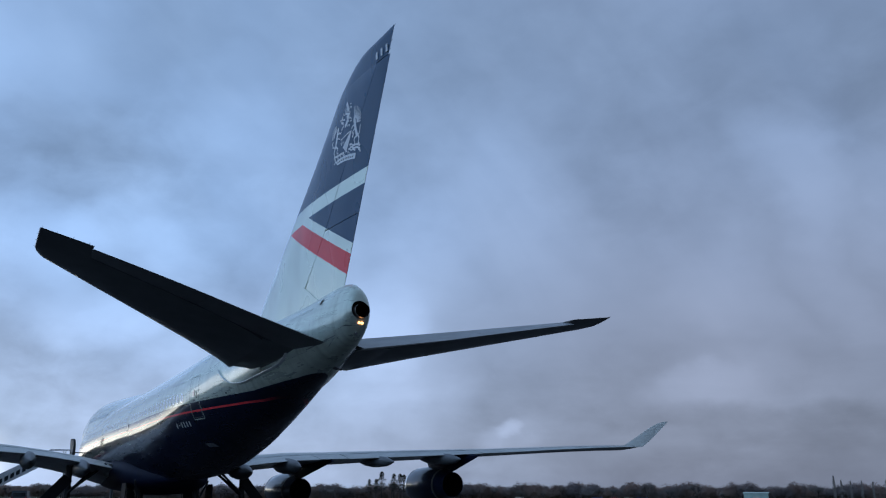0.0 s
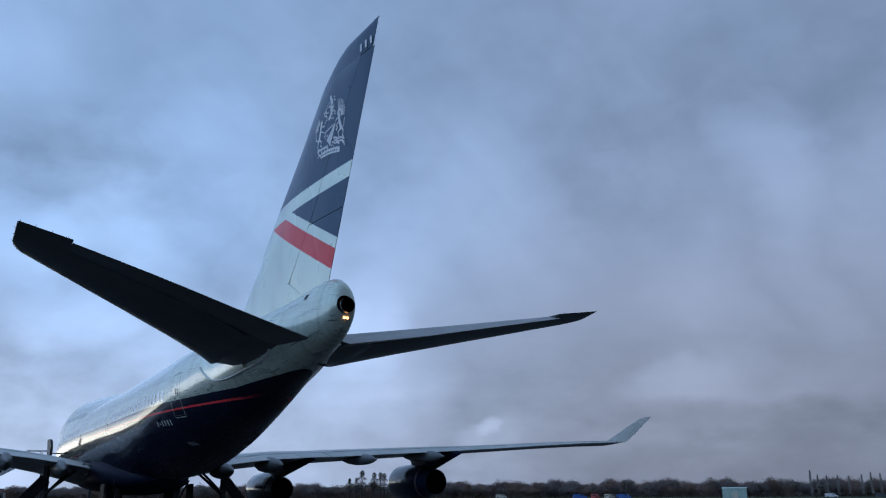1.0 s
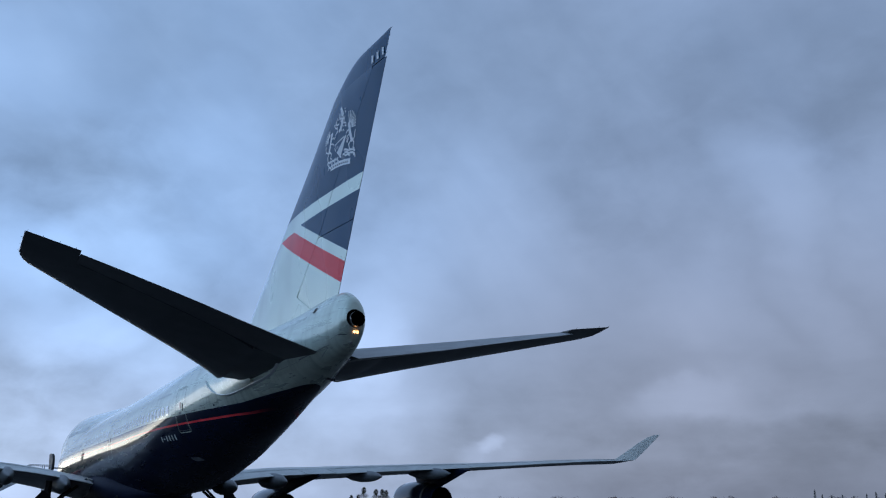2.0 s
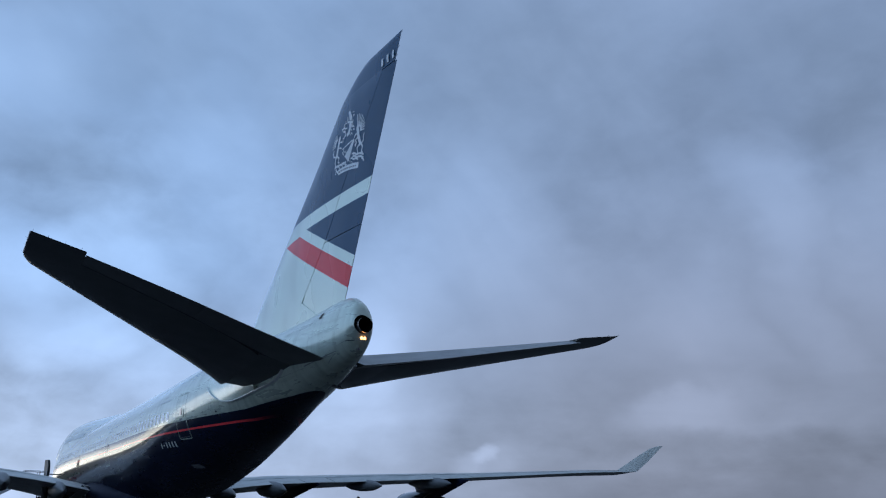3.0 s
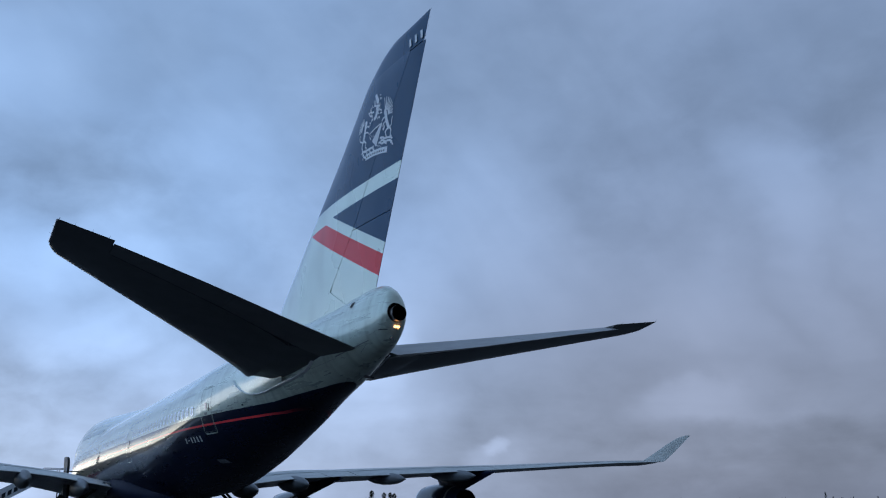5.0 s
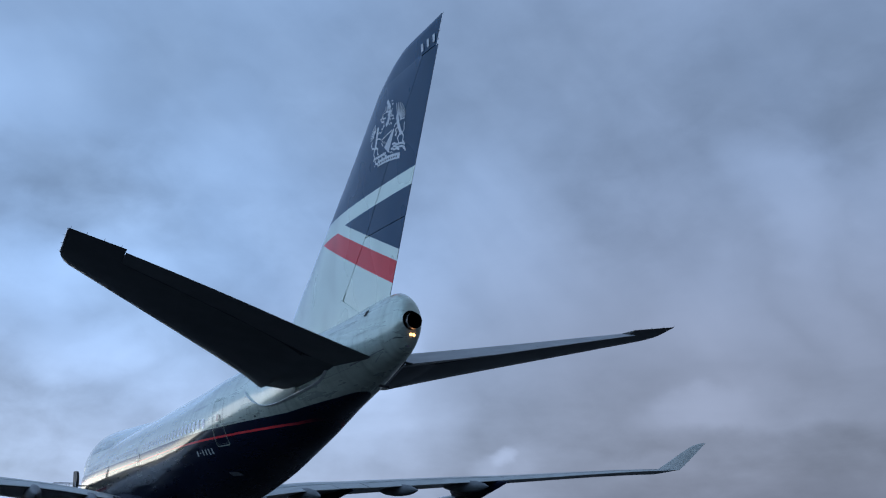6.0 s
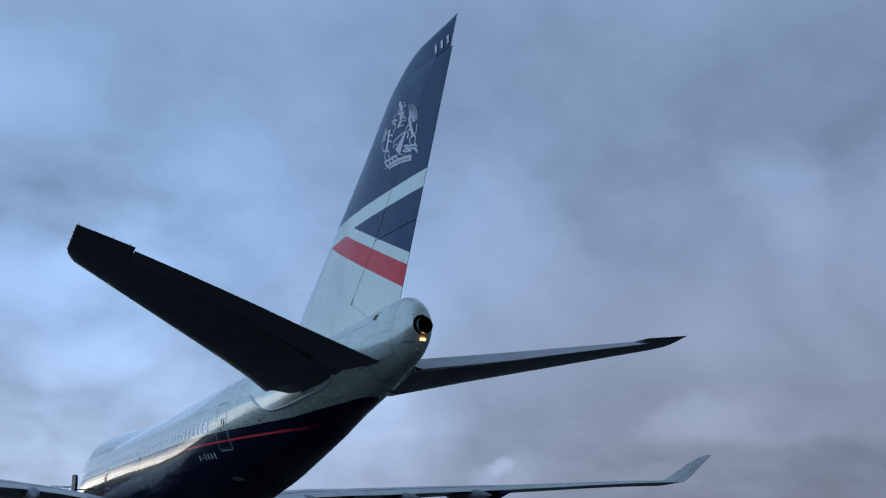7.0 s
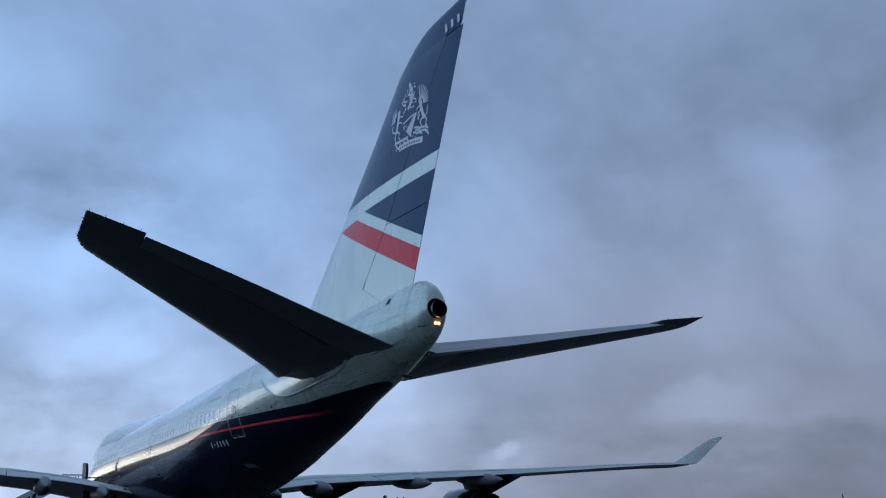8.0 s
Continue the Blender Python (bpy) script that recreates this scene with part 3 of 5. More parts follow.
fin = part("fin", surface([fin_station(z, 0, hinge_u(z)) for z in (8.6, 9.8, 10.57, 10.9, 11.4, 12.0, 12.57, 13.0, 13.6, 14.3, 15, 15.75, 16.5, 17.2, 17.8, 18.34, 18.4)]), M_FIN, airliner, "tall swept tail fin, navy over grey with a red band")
tip_rows = [fin_station(18.4, 0, 1, 3.42)] + [fin_station(z, 0, 1, le) for z, le in ((18.46, 3.34), (18.53, 3.24), (18.6, 3.12), (18.75, 2.84), (18.92, 2.5), (19.15, 2.0), (19.32, 1.4))] + [fin_station(19.41, 0, 1, 0.5, -2.03, 0.06), fin_station(19.44, 0, 1, -0.4, -2.03, 0.03)]
part("fin_tip", surface(tip_rows), M_FIN, airliner)
GAP = 0.0042


def slanted(zh, zt, tc=FIN_TC):
    """A rudder station that runs from zh at the hinge down to zt at the trailing edge."""
    u = hinge_u(zh)
    return ((0, fin_le(zh), zh + (zh - zt) * u / (1 - u)), (0, fin_te(zt), zt), tc, (-1, 0, 0), u + GAP, 1, 0)


def rudder(bottom, zs, top):
    rows = [slanted(*bottom)] + [fin_station(z, hinge_u(z) + GAP, 1) for z in zs] + [slanted(*top)]
    return part("rudder", surface(rows), M_RUDDER, airliner)


rudder((10.57, 8.75, FIN_TC * 0.97), (10.9, 11.4, 12.0), (12.57, 12.585))
rudder((12.60, 12.615), (13.0, 13.6, 14.3, 15, 15.75, 16.5, 17.2, 17.8), (18.34, 18.34))


def hinge_y(z):
    return fin_le(z) - hinge_u(z) * (fin_le(z) - fin_te(z))


# the fixed root under the rudder's slanting foot
rows = []
for i in range(7):
    z = lerp(9.2, 10.545, i / 6)
    ys = [lerp(hinge_y(z) + 0.12, 5.9 - (10.56 - z) / 0.566, k / 5) for k in range(6)]
    rows.append([on_fin(y, z, -1, 0.003) for y in ys] + [on_fin(y, z, 1, 0.003) for y in ys[::-1]])
part("fin_root", loft(rows), M_FIN, airliner)


def fin_stroke(points, width, mat, name, parent, side=-1, out=0.012):
    """A flat painted stroke through (y, z) points of the fin's side."""
    bm = bmesh.new()
    add_stroke(bm, points, width, side, out)
    return part(name, bm, mat, parent)


def add_stroke(bm, points, width, side=-1, out=0.012, taper=1.0):
    rows, n = [], len(points)
    for i, (y, z) in enumerate(points):
        a, b = points[max(i - 1, 0)], points[min(i + 1, n - 1)]
        ty, tz = b[0] - a[0], b[1] - a[1]
        ln = math.hypot(ty, tz) or 1
        w = width * lerp(1, taper, i / max(n - 1, 1))
        ny, nz = -tz / ln * w / 2, ty / ln * w / 2
        rows.append([bm.verts.new(on_fin(y + ny, z + nz, side, out)), bm.verts.new(on_fin(y - ny, z - nz, side, out))])
    for a, b in zip(rows, rows[1:]):
        bm.faces.new([a[0], b[0], b[1], a[1]])


def add_patch(bm, cy, cz, ry, rz, side=-1, out=0.012, n=14, wobble=0.0, seed=0, turn=0.0):
    rnd = random.Random(seed)
    c = bm.verts.new(on_fin(cy, cz, side, out))
    ring = []
    for i in range(n):
        a = 2 * math.pi * i / n
        k = 1 + wobble * (rnd.random() - 0.5)
        p, q = ry * k * math.cos(a), rz * k * math.sin(a)
        t = radians(turn)
        ring.append(bm.verts.new(on_fin(cy + p * math.cos(t) - q * math.sin(t), cz + p * math.sin(t) + q * math.cos(t), side, out)))
    for i in range(n):
        bm.faces.new([c, ring[i], ring[(i + 1) % n]])


# the crest, in plain strokes: crown and helm, two supporters, shield, compartment, scroll
bm = bmesh.new()
add_stroke(bm, [(1.84, 17.82), (1.74, 17.6), (1.62, 17.36)], 0.16, taper=1.4)
for i in range(4):
    add_stroke(bm, [(1.98 - 0.14 * i, 17.4 - 0.05 * i), (2.0 - 0.13 * i, 17.62 - 0.05 * i)], 0.05, taper=0.6)
add_stroke(bm, [(1.98, 17.36), (1.45, 17.16)], 0.09)
add_stroke(bm, [(1.72, 17.22), (1.68, 17.02), (1.82, 16.82), (1.98, 16.74)], 0.24, taper=0.7)
for y, z, dy, dz in ((2.0, 17.1, 0.3, 0.12), (2.12, 16.98, 0.34, 0.2), (2.1, 16.8, 0.2, -0.12), (1.5, 16.98, -0.2, -0.12), (1.44, 16.82, -0.16, -0.06), (1.6, 16.7, -0.12, -0.1), (2.25, 17.2, 0.26, 0.02)):
    add_stroke(bm, [(y, z), (y + dy * 0.6, z + dz * 0.2), (y + dy, z + dz)], 0.085, taper=0.5)
# leafy mantling either side of the helm
rnd = random.Random(17)
for i in range(26):
    t = i / 25
    side_ = 1 if i % 2 else -1
    y = 1.78 + 0.22 * t + side_ * rnd.uniform(0.16, 0.42)
    z = 17.55 - 0.85 * t - side_ * 0.06 + rnd.uniform(-0.06, 0.06)
    add_stroke(bm, [(y, z), (y + side_ * rnd.uniform(0.06, 0.14), z + rnd.uniform(-0.12, 0.12))], rnd.uniform(0.035, 0.065), taper=0.5)
# short strokes that fill the shield and the ground under it
for i in range(12):
    y, z = 2.28 - 0.1 * i, 16.12 - 0.045 * i + rnd.uniform(-0.06, 0.06)
    if 3 < i < 9:
        z -= 0.36
    add_stroke(bm, [(y, z), (y - 0.05, z - rnd.uniform(0.06, 0.14))], 0.035)
# the winged supporter with spread feathers
for i in range(9):
    a = radians(lerp(84, 188, i / 8))
    L = 0.82 - 0.035 * i
    pts = [(0.98 + math.cos(a) * L * t, 16.55 + math.sin(a) * L * t) for t in (0.3, 0.65, 1.0)]
    add_stroke(bm, pts, 0.06, taper=0.9)
add_patch(bm, 1.02, 16.72, 0.11, 0.14, wobble=0.5, seed=5, turn=20)
add_stroke(bm, [(1.0, 16.66), (0.96, 16.4), (0.86, 16.12), (0.76, 15.88)], 0.2, taper=0.85)
add_stroke(bm, [(0.98, 16.48), (1.18, 16.5), (1.3, 16.4)], 0.07)
add_stroke(bm, [(0.95, 16.3), (1.16, 16.26), (1.24, 16.14)], 0.07)
add_stroke(bm, [(0.82, 15.96), (1.06, 15.84), (0.98, 15.62), (1.14, 15.56)], 0.1, taper=0.7)
add_stroke(bm, [(0.74, 15.96), (0.6, 15.76), (0.68, 15.56), (0.56, 15.48)], 0.1, taper=0.7)
add_stroke(bm, [(0.70, 15.92), (0.54, 15.98), (0.52, 16.18), (0.46, 16.3)], 0.06)
# the supporter with the short fan
for i in range(8):
    a = radians(lerp(82, -6, i / 7))
    pts = [(2.88 + math.cos(a) * 0.54 * t, 16.66 + math.sin(a) * 0.52 * t) for t in (0.35, 0.65, 1.0)]
    add_stroke(bm, pts, 0.05, taper=0.9)
add_patch(bm, 2.7, 16.86, 0.1, 0.12, wobble=0.5, seed=6)
add_stroke(bm, [(2.74, 16.8), (2.8, 16.5), (2.88, 16.24), (2.96, 16.04)], 0.18, taper=0.85)
add_stroke(bm, [(2.76, 16.64), (2.54, 16.66), (2.42, 16.56)], 0.065)
add_stroke(bm, [(2.8, 16.44), (2.58, 16.4), (2.46, 16.3)], 0.065)
add_stroke(bm, [(2.9, 16.12), (2.68, 15.96), (2.76, 15.78), (2.62, 15.7)], 0.09, taper=0.7)
add_stroke(bm, [(2.98, 16.1), (3.06, 15.86), (2.98, 15.66), (3.08, 15.56)], 0.09, taper=0.7)
add_stroke(bm, [(3.02, 16.1), (3.24, 16.2), (3.3, 16.38), (3.22, 16.48)], 0.07)
# shield: pale wedges
add_stroke(bm, [(1.32, 16.34), (1.62, 16.02), (1.98, 15.66)], 0.09, taper=5.5)
add_stroke(bm, [(1.06, 16.16), (1.22, 15.98)], 0.05, taper=3.0)
add_stroke(bm, [(2.38, 16.24), (1.9, 16.3), (1.46, 16.34)], 0.06)
add_stroke(bm, [(2.36, 16.12), (2.26, 15.94)], 0.05)
# compartment
for y0, z0, y1, z1 in ((1.5, 15.74, 0.5, 15.4), (1.44, 15.6, 0.52, 15.27), (1.6, 15.56, 0.95, 15.33), (0.72, 15.36, 0.5, 15.12)):
    add_stroke(bm, [(lerp(y0, y1, t), lerp(z0, z1, t) + 0.035 * math.sin(11 * t)) for t in (0, 0.2, 0.4, 0.6, 0.8, 1)], 0.085)
for i in range(7):
    y, z = 2.98 - 0.15 * i, 15.62 - 0.012 * i
    add_patch(bm, y, z, 0.085, 0.07, wobble=0.7, seed=20 + i)
    if i % 2 == 0:
        add_patch(bm, y - 0.06, z - 0.13, 0.07, 0.05, wobble=0.6, seed=40 + i)
scroll_line = [(lerp(2.72, 0.93, t), lerp(15.3, 15.05, t) + 0.06 * math.sin(math.pi * t)) for t in [i / 10 for i in range(11)]]
add_stroke(bm, scroll_line, 0.25)
add_stroke(bm, [(2.72, 15.3), (2.9, 15.42), (2.98, 15.28)], 0.1, taper=0.6)
for v in bm.verts:
    v.co = on_fin(1.9 + (v.co.y - 1.82) * 0.93, 15.0 + (v.co.z - 15.0) * 0.955, -1, 0.014)
part("crest", bm, M_CREST, fin, "white heraldic crest")
for i in range(9):
    (y, z), (y2, z2) = scroll_line[i + 1], scroll_line[i]
    fin_stroke([(1.9 + (q - 1.82) * 0.93, 15.0 + (z - 15.0) * 0.955) for q in (y + 0.03, y + 0.12)], 0.07, M_NAVY, "scroll_mark", fin, out=0.016)


def letter_bars(kind, y, z, w, h, at, mat, parent):
    """A plain bar in the place of one marking letter."""
    bm = bmesh.new()
    rows = [[bm.verts.new(at(y - w / 2, q)), bm.verts.new(at(y + w / 2, q))] for q in (z, z + h / 3, z + 2 * h / 3, z + h)]
    for a, b in zip(rows, rows[1:]):
        bm.faces.new([a[0], a[1], b[1], b[0]])
    return part(kind, bm, mat, parent)


for y in (-0.72, -1.10, -1.48):
    letter_bars("marking_bar", y, 18.50 - 0.02 * (y + 0.72), 0.14, 0.32, lambda a, q: on_fin(a, q, -1, 0.03), M_CREST, fin)

# static wicks
def wick(p, d, parent):
    p, d = Vector(p), Vector(d)
    part("static_wick", tube_bm(p, p + d * 0.8, 0.007, 0.003, 5), M_BLACK, parent)


for z in (18.5, 18.8, 19.1, 19.35):
    wick((0, fin_te(z) + 0.03, z), (0, -0.22, 0.05), fin)

# tailplanes and elevators: trimmed leading edge down, elevators drooping
ROOTS_LE, ROOTS_TE = {-1: Vector((1.5, 10.5, 7.47)), 1: Vector((1.5, 10.2, 7.56))}, {-1: Vector((1.5, 1.67, 8.2)), 1: Vector((1.5, 1.67, 8.07))}
TIPS = {-1: (Vector((11.2, 1.15, 9.45)), Vector((11.2, -1.42, 9.58))), 1: (Vector((10.85, 1.0, 9.06)), Vector((10.85, -0.92, 9.2)))}


ROOT_RIB = 2.62  # where the blunt end of each tailplane stands off the body


def stab_hinge(side, x):
    return lerp(0.675 if side < 0 else 0.69, 0.745, (x - 1.5) / (TIPS[side][0].x - 1.5))


def stab_rows(side, xs, u0, u1, droop=0):
    tip_le, tip_te = TIPS[side]
    rows = []
    for x in xs:
        t = (x - 1.5) / (tip_le.x - 1.5)
        le, te = ROOTS_LE[side].lerp(tip_le, t), ROOTS_TE[side].lerp(tip_te, t)
        short = max(0.0, x - tip_le.x + 0.3)
        le.y -= short * short * 5.0
        if x < ROOT_RIB:
            le.y -= 0.35 + 1.2 * min(1.0, ROOT_RIB - x)
        le.x = te.x = side * x
        blunt = 0.032 * max(0.0, 1 - abs(x - ROOT_RIB) / 1.3) ** 2 if side < 0 else 0.0
        rows.append((le, te, lerp(0.142 if side < 0 else 0.112, 0.09, min(1.0, t * 2.5)) + blunt, (-side * 0.16, 0, 1), u0 if u0 == 0 else stab_hinge(side, x) + 0.007, u1 if u1 == 1 else stab_hinge(side, x), droop * (lerp(1.0, 0.4, t) if side < 0 else 1.0)))
    return rows


for side in (-1, 1):
    end = TIPS[side][0].x
    cut = end - 1.6
    stab = part("tailplane", surface(stab_rows(side, [0.3, 1.5, 2.0, ROOT_RIB - 0.01, ROOT_RIB, 2.8, 3.0, 3.2, 3.6, 4, 5, 7, cut + 0.01], 0, 0.75)), M_STAB_SHADE, airliner, "swept grey tailplane, coloured dark for its shaded underside")
    tip = part("tailplane_tip", surface(stab_rows(side, [cut, end - 1.0, end - 0.3, end - 0.15, end - 0.05, end], 0, 1)), M_STAB_SHADE, airliner)
    for x0, x1 in ((0.75, 5.6), (5.61, cut - 0.006)):
        elevator = part("elevator", surface(stab_rows(side, [lerp(x0, x1, i / 3) for i in range(4)], 0.757, 1, 12.4 if side < 0 else 14)), [M_STAB_SHADE, M_STAB_LIT], airliner, "drooping grey elevator, lit tone above and shaded tone below put into the colour")
        # upward faces are coloured as lit, all others as shaded
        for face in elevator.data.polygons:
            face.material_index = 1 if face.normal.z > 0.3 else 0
    le, te = TIPS[side]
    for t in (0.1, 0.4, 0.7, 0.97):
        x = lerp(cut, end, t)
        r = stab_rows(side, [x], 0, 1)[0]
        wick(r[1], (0, -0.13, 0.05), tip)
    for t in (0.25, 0.5, 0.75):
        wick(Vector((side * end, lerp(te.y, le.y, t), lerp(te.z, le.z, t))), (side * 0.11, -0.04, 0.02), tip)
    part("tip_edge", tube_bm(Vector((side * (end + 0.005), te.y + 0.1, te.z)), Vector((side * (end + 0.005), le.y - 0.6, lerp(le.z, te.z, 0.25))), 0.03, 0.045, 8), M_METAL, tip, "bare metal tip edge")

# wings
WING_Z = [(3.0, 3.55), (6.0, 4.05), (9.0, 4.42), (13.15, 4.62), (22.0, 5.05), (31.4, 5.52)]


def wing_at(x):
    if x < 13.15:
        le, te = 41.6 + (13.15 - x) * 0.93, 33.4 + (13.15 - x) * 0.17
    else:
        le, te = 41.6 - (x - 13.15) * 0.945, 33.4 - (x - 13.15) * 0.68
    zt = hermite(WING_Z, x)[0]
    inc = lerp(0.010, -0.012, (x - 3) / 28)
    return le, te, zt + (le - te) * inc, zt


def wing_rows(side, xs, u0, u1, droop=0):
    rows = []
    for x in xs:
        le, te, zl, zt = wing_at(x)
        rows.append(((side * x, le, zl), (side * x, te, zt), float(np.interp(x, [3, 6, 9, 10.7, 14, 23], [0.11, 0.100, 0.102, 0.108, 0.116, 0.092])), (-side * 0.06, 0, 1), u0, u1, droop, float(np.interp(x, [3, 6, 9, 10.7, 14, 20, 31], [-0.008, 0.002, 0.008, 0.018, 0.026, 0.032, 0.016]))))
    return rows


def wing_top(side, x, u, out=0.0):
    """A point on the wing's upper skin, and so far above it."""
    row = wing_rows(side, [x], 0, 1)[0]
    lead, trail, nrm = Vector(row[0]), Vector(row[1]), Vector(row[3]).normalized()
    c = (trail - lead).length
    return lead + (trail - lead) * u + nrm * (thick(u) * row[2] * c + row[7] * c * 4 * u * (1 - u) + out)


SPOILERS = ((6.2, 8.2), (8.25, 10.3), (14.0, 15.8), (15.85, 17.6), (17.65, 19.4), (19.45, 21.2))
ENGINES = ((11.8, 40.4, 2.3), (20.83, 31.0, 2.78))  # x, y of the nozzle, height of the axis
FAIRINGS = (5.5, 8.9, 15.3, 19.4)
for side in (-1, 1):
    wing = part("wing", surface(wing_rows(side, [3.0, 3.6, 4.2, 5, 6, 7, 8, 9, 10, 10.7, 11.5, 12.3, 13.15, 14, 15.8, 17.6, 19.4, 21.2, 23, 25, 27, 28.5, 30, 31.4], 0, 0.76), 0.004), M_WING, airliner, "long swept grey wing")
    for x0, x1, nm in ((3.6, 11.0, "flap"), (11.04, 13.1, "aileron"), (13.2, 21.6, "flap"), (21.64, 31.0, "aileron")):
        part(nm, surface(wing_rows(side, [lerp(x0, x1, i / 4) for i in range(5)], 0.763, 1, 1.0 if nm == "flap" else 0.5), 0.004), M_WING, airliner)
    # spoiler panels, lying just proud of the upper skin, with dark gaps between them
    for x0, x1 in SPOILERS:
        bm = loft([[wing_top(side, x, u, out) for u, out in ((0.60, 0.001), (0.602, 0.006), (0.68, 0.009), (0.752, 0.008), (0.754, 0.0))] for x in (x0, (x0 + x1) / 2, x1)], (True, True))
        part("spoiler", bm, M_SPOIL, wing)
    for u, x0, x1 in ((0.16, 4.5, 30.5), (0.757, 3.8, 31.0)):
        bm = loft([[wing_top(side, x, u - 0.35 / (wing_at(x)[0] - wing_at(x)[1]) * 0.12, 0.012), wing_top(side, x, u + 0.35 / (wing_at(x)[0] - wing_at(x)[1]) * 0.12, 0.012)] for x in [lerp(x0, x1, i / 24) for i in range(25)]], (False, False), False)
        part("skin_seam", bm, M_SEAM, wing)
    # canted winglet
    rows = []
    for t in (0, 0.1, 0.35, 0.7, 0.93, 1.0):
        x = 31.35 + 0.12 * min(1, t * 6) + 0.73 * t
        z = 5.52 + 1.72 * t
        l = lerp(23.6, 20.25, t) - (0.6 if t == 1 else 0.14 if t > 0.9 else 0)
        r = lerp(21.0, 19.07, t)
        rows.append(((side * x, l, z + 0.02), (side * x, r, z), 0.08, (-side, 0, 0.5), 0, 1, 0))
    part("winglet", surface(rows), M_WINGLET, airliner, "upturned grey winglet")
    for x in FAIRINGS:
        le, te, zl, zt = wing_at(x)
        k = 1.25 if x < 12 else 0.92
        prof = [(te + 4.8, 0.02), (te + 4.3, 0.2), (te + 3.2, 0.42), (te + 1.8, 0.52), (te + 0.6, 0.5), (te - 0.5, 0.42), (te - 1.3, 0.26), (te - 2.0, 0.03)]
        rings = [[(side * x + 0.75 * k * r * math.cos(a), y, zt - 0.36 * k + 0.04 * (y - te) + 0.92 * k * r * math.sin(a)) for a in [2 * math.pi * i / 20 for i in range(20)]] for y, r in prof]
        part("flap_fairing", loft(rings), M_FAIR, airliner)
    for ex, ey, ez in ENGINES:
        X = side * ex
        cowl = [(ey + 5.75, 1.12), (ey + 5.86, 1.17), (ey + 5.85, 1.24), (ey + 5.6, 1.31), (ey + 4.8, 1.40), (ey + 3.5, 1.43), (ey + 2.2, 1.36), (ey + 1.0, 1.14), (ey, 0.93), (ey - 0.02, 0.90), (ey + 0.6, 0.88)]
        engine = part("engine", revolve(cowl, (X, ez)), M_NAVY, airliner, "navy long-cowl turbofan engine")
        part("nozzle", revolve([(ey + 0.02, 0.895), (ey + 0.9, 0.8), (ey + 0.9, 0.05)], (X, ez), cap=(False, True)), M_BORE, engine)
        part("intake_lip", revolve([(ey + 5.5, 1.335), (ey + 5.62, 1.318), (ey + 5.87, 1.25), (ey + 5.89, 1.18), (ey + 5.76, 1.115)], (X, ez)), M_METAL, engine, "bare metal intake lip")
        part("fan", revolve([(ey + 5.2, 1.16), (ey + 5.0, 0.3), (ey + 5.4, 0.02)], (X, ez)), M_DARK, engine)
        part("cowl_band", revolve([(ey + 1.32, 1.222), (ey + 1.3, 1.228), (ey + 1.12, 1.186), (ey + 1.1, 1.178)], (X, ez)), M_FAIR, engine)
        le, te, zl, zt = wing_at(ex)
        rows = []
        aft = te - (0.6 if ex < 15 else 1.5)
        mid_aft = lerp(ey + 0.4, aft, 0.45 / (zt - 0.16 - ez - 0.85))
        for z, y0, y1, w in ((ez + 0.85, ey + 4.6, ey + 0.4, 0.22), (ez + 1.3, ey + 4.0, mid_aft, 0.26), (zt - 0.16, le + 1.2, aft, 0.3), (zl + 0.1, le + 0.4, te + 0.8, 0.2)):
            rows.append([(X - w, y0 - 0.9, z), (X - w, lerp(y0, y1, 0.6), z), (X, y1, z), (X + w, lerp(y0, y1, 0.6), z), (X + w, y0 - 0.9, z), (X, y0, z)])
        part("engine_pylon", loft(rows), M_BELLY, airliner, "navy engine pylon")

# wing-to-body fairing
fair = []
for y, hw, zt, zb in ((27.5, 0.5, 3.1, 2.7), (29.5, 1.3, 3.5, 2.42), (31.5, 1.9, 3.8, 2.16), (33.5, 2.5, 4.1, 1.98), (35, 2.98, 4.35, 1.9), (37, 3.2, 4.6, 1.86), (40, 3.35, 4.8, 1.86), (47, 3.3, 4.8, 2.1), (51, 2.5, 4.2, 2.35), (53.5, 1.2, 3.3, 2.62)):
    fair.append([(hw * math.copysign(abs(math.cos(a)) ** 0.85, math.cos(a)), y, (zt + zb) / 2 + (zt - zb) / 2 * math.copysign(abs(math.sin(a)) ** 0.8, math.sin(a))) for a in [2 * math.pi * i / 36 for i in range(36)]])
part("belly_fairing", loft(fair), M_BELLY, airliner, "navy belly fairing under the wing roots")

# undercarriage
GROUND_Z = -ATT.translation.z


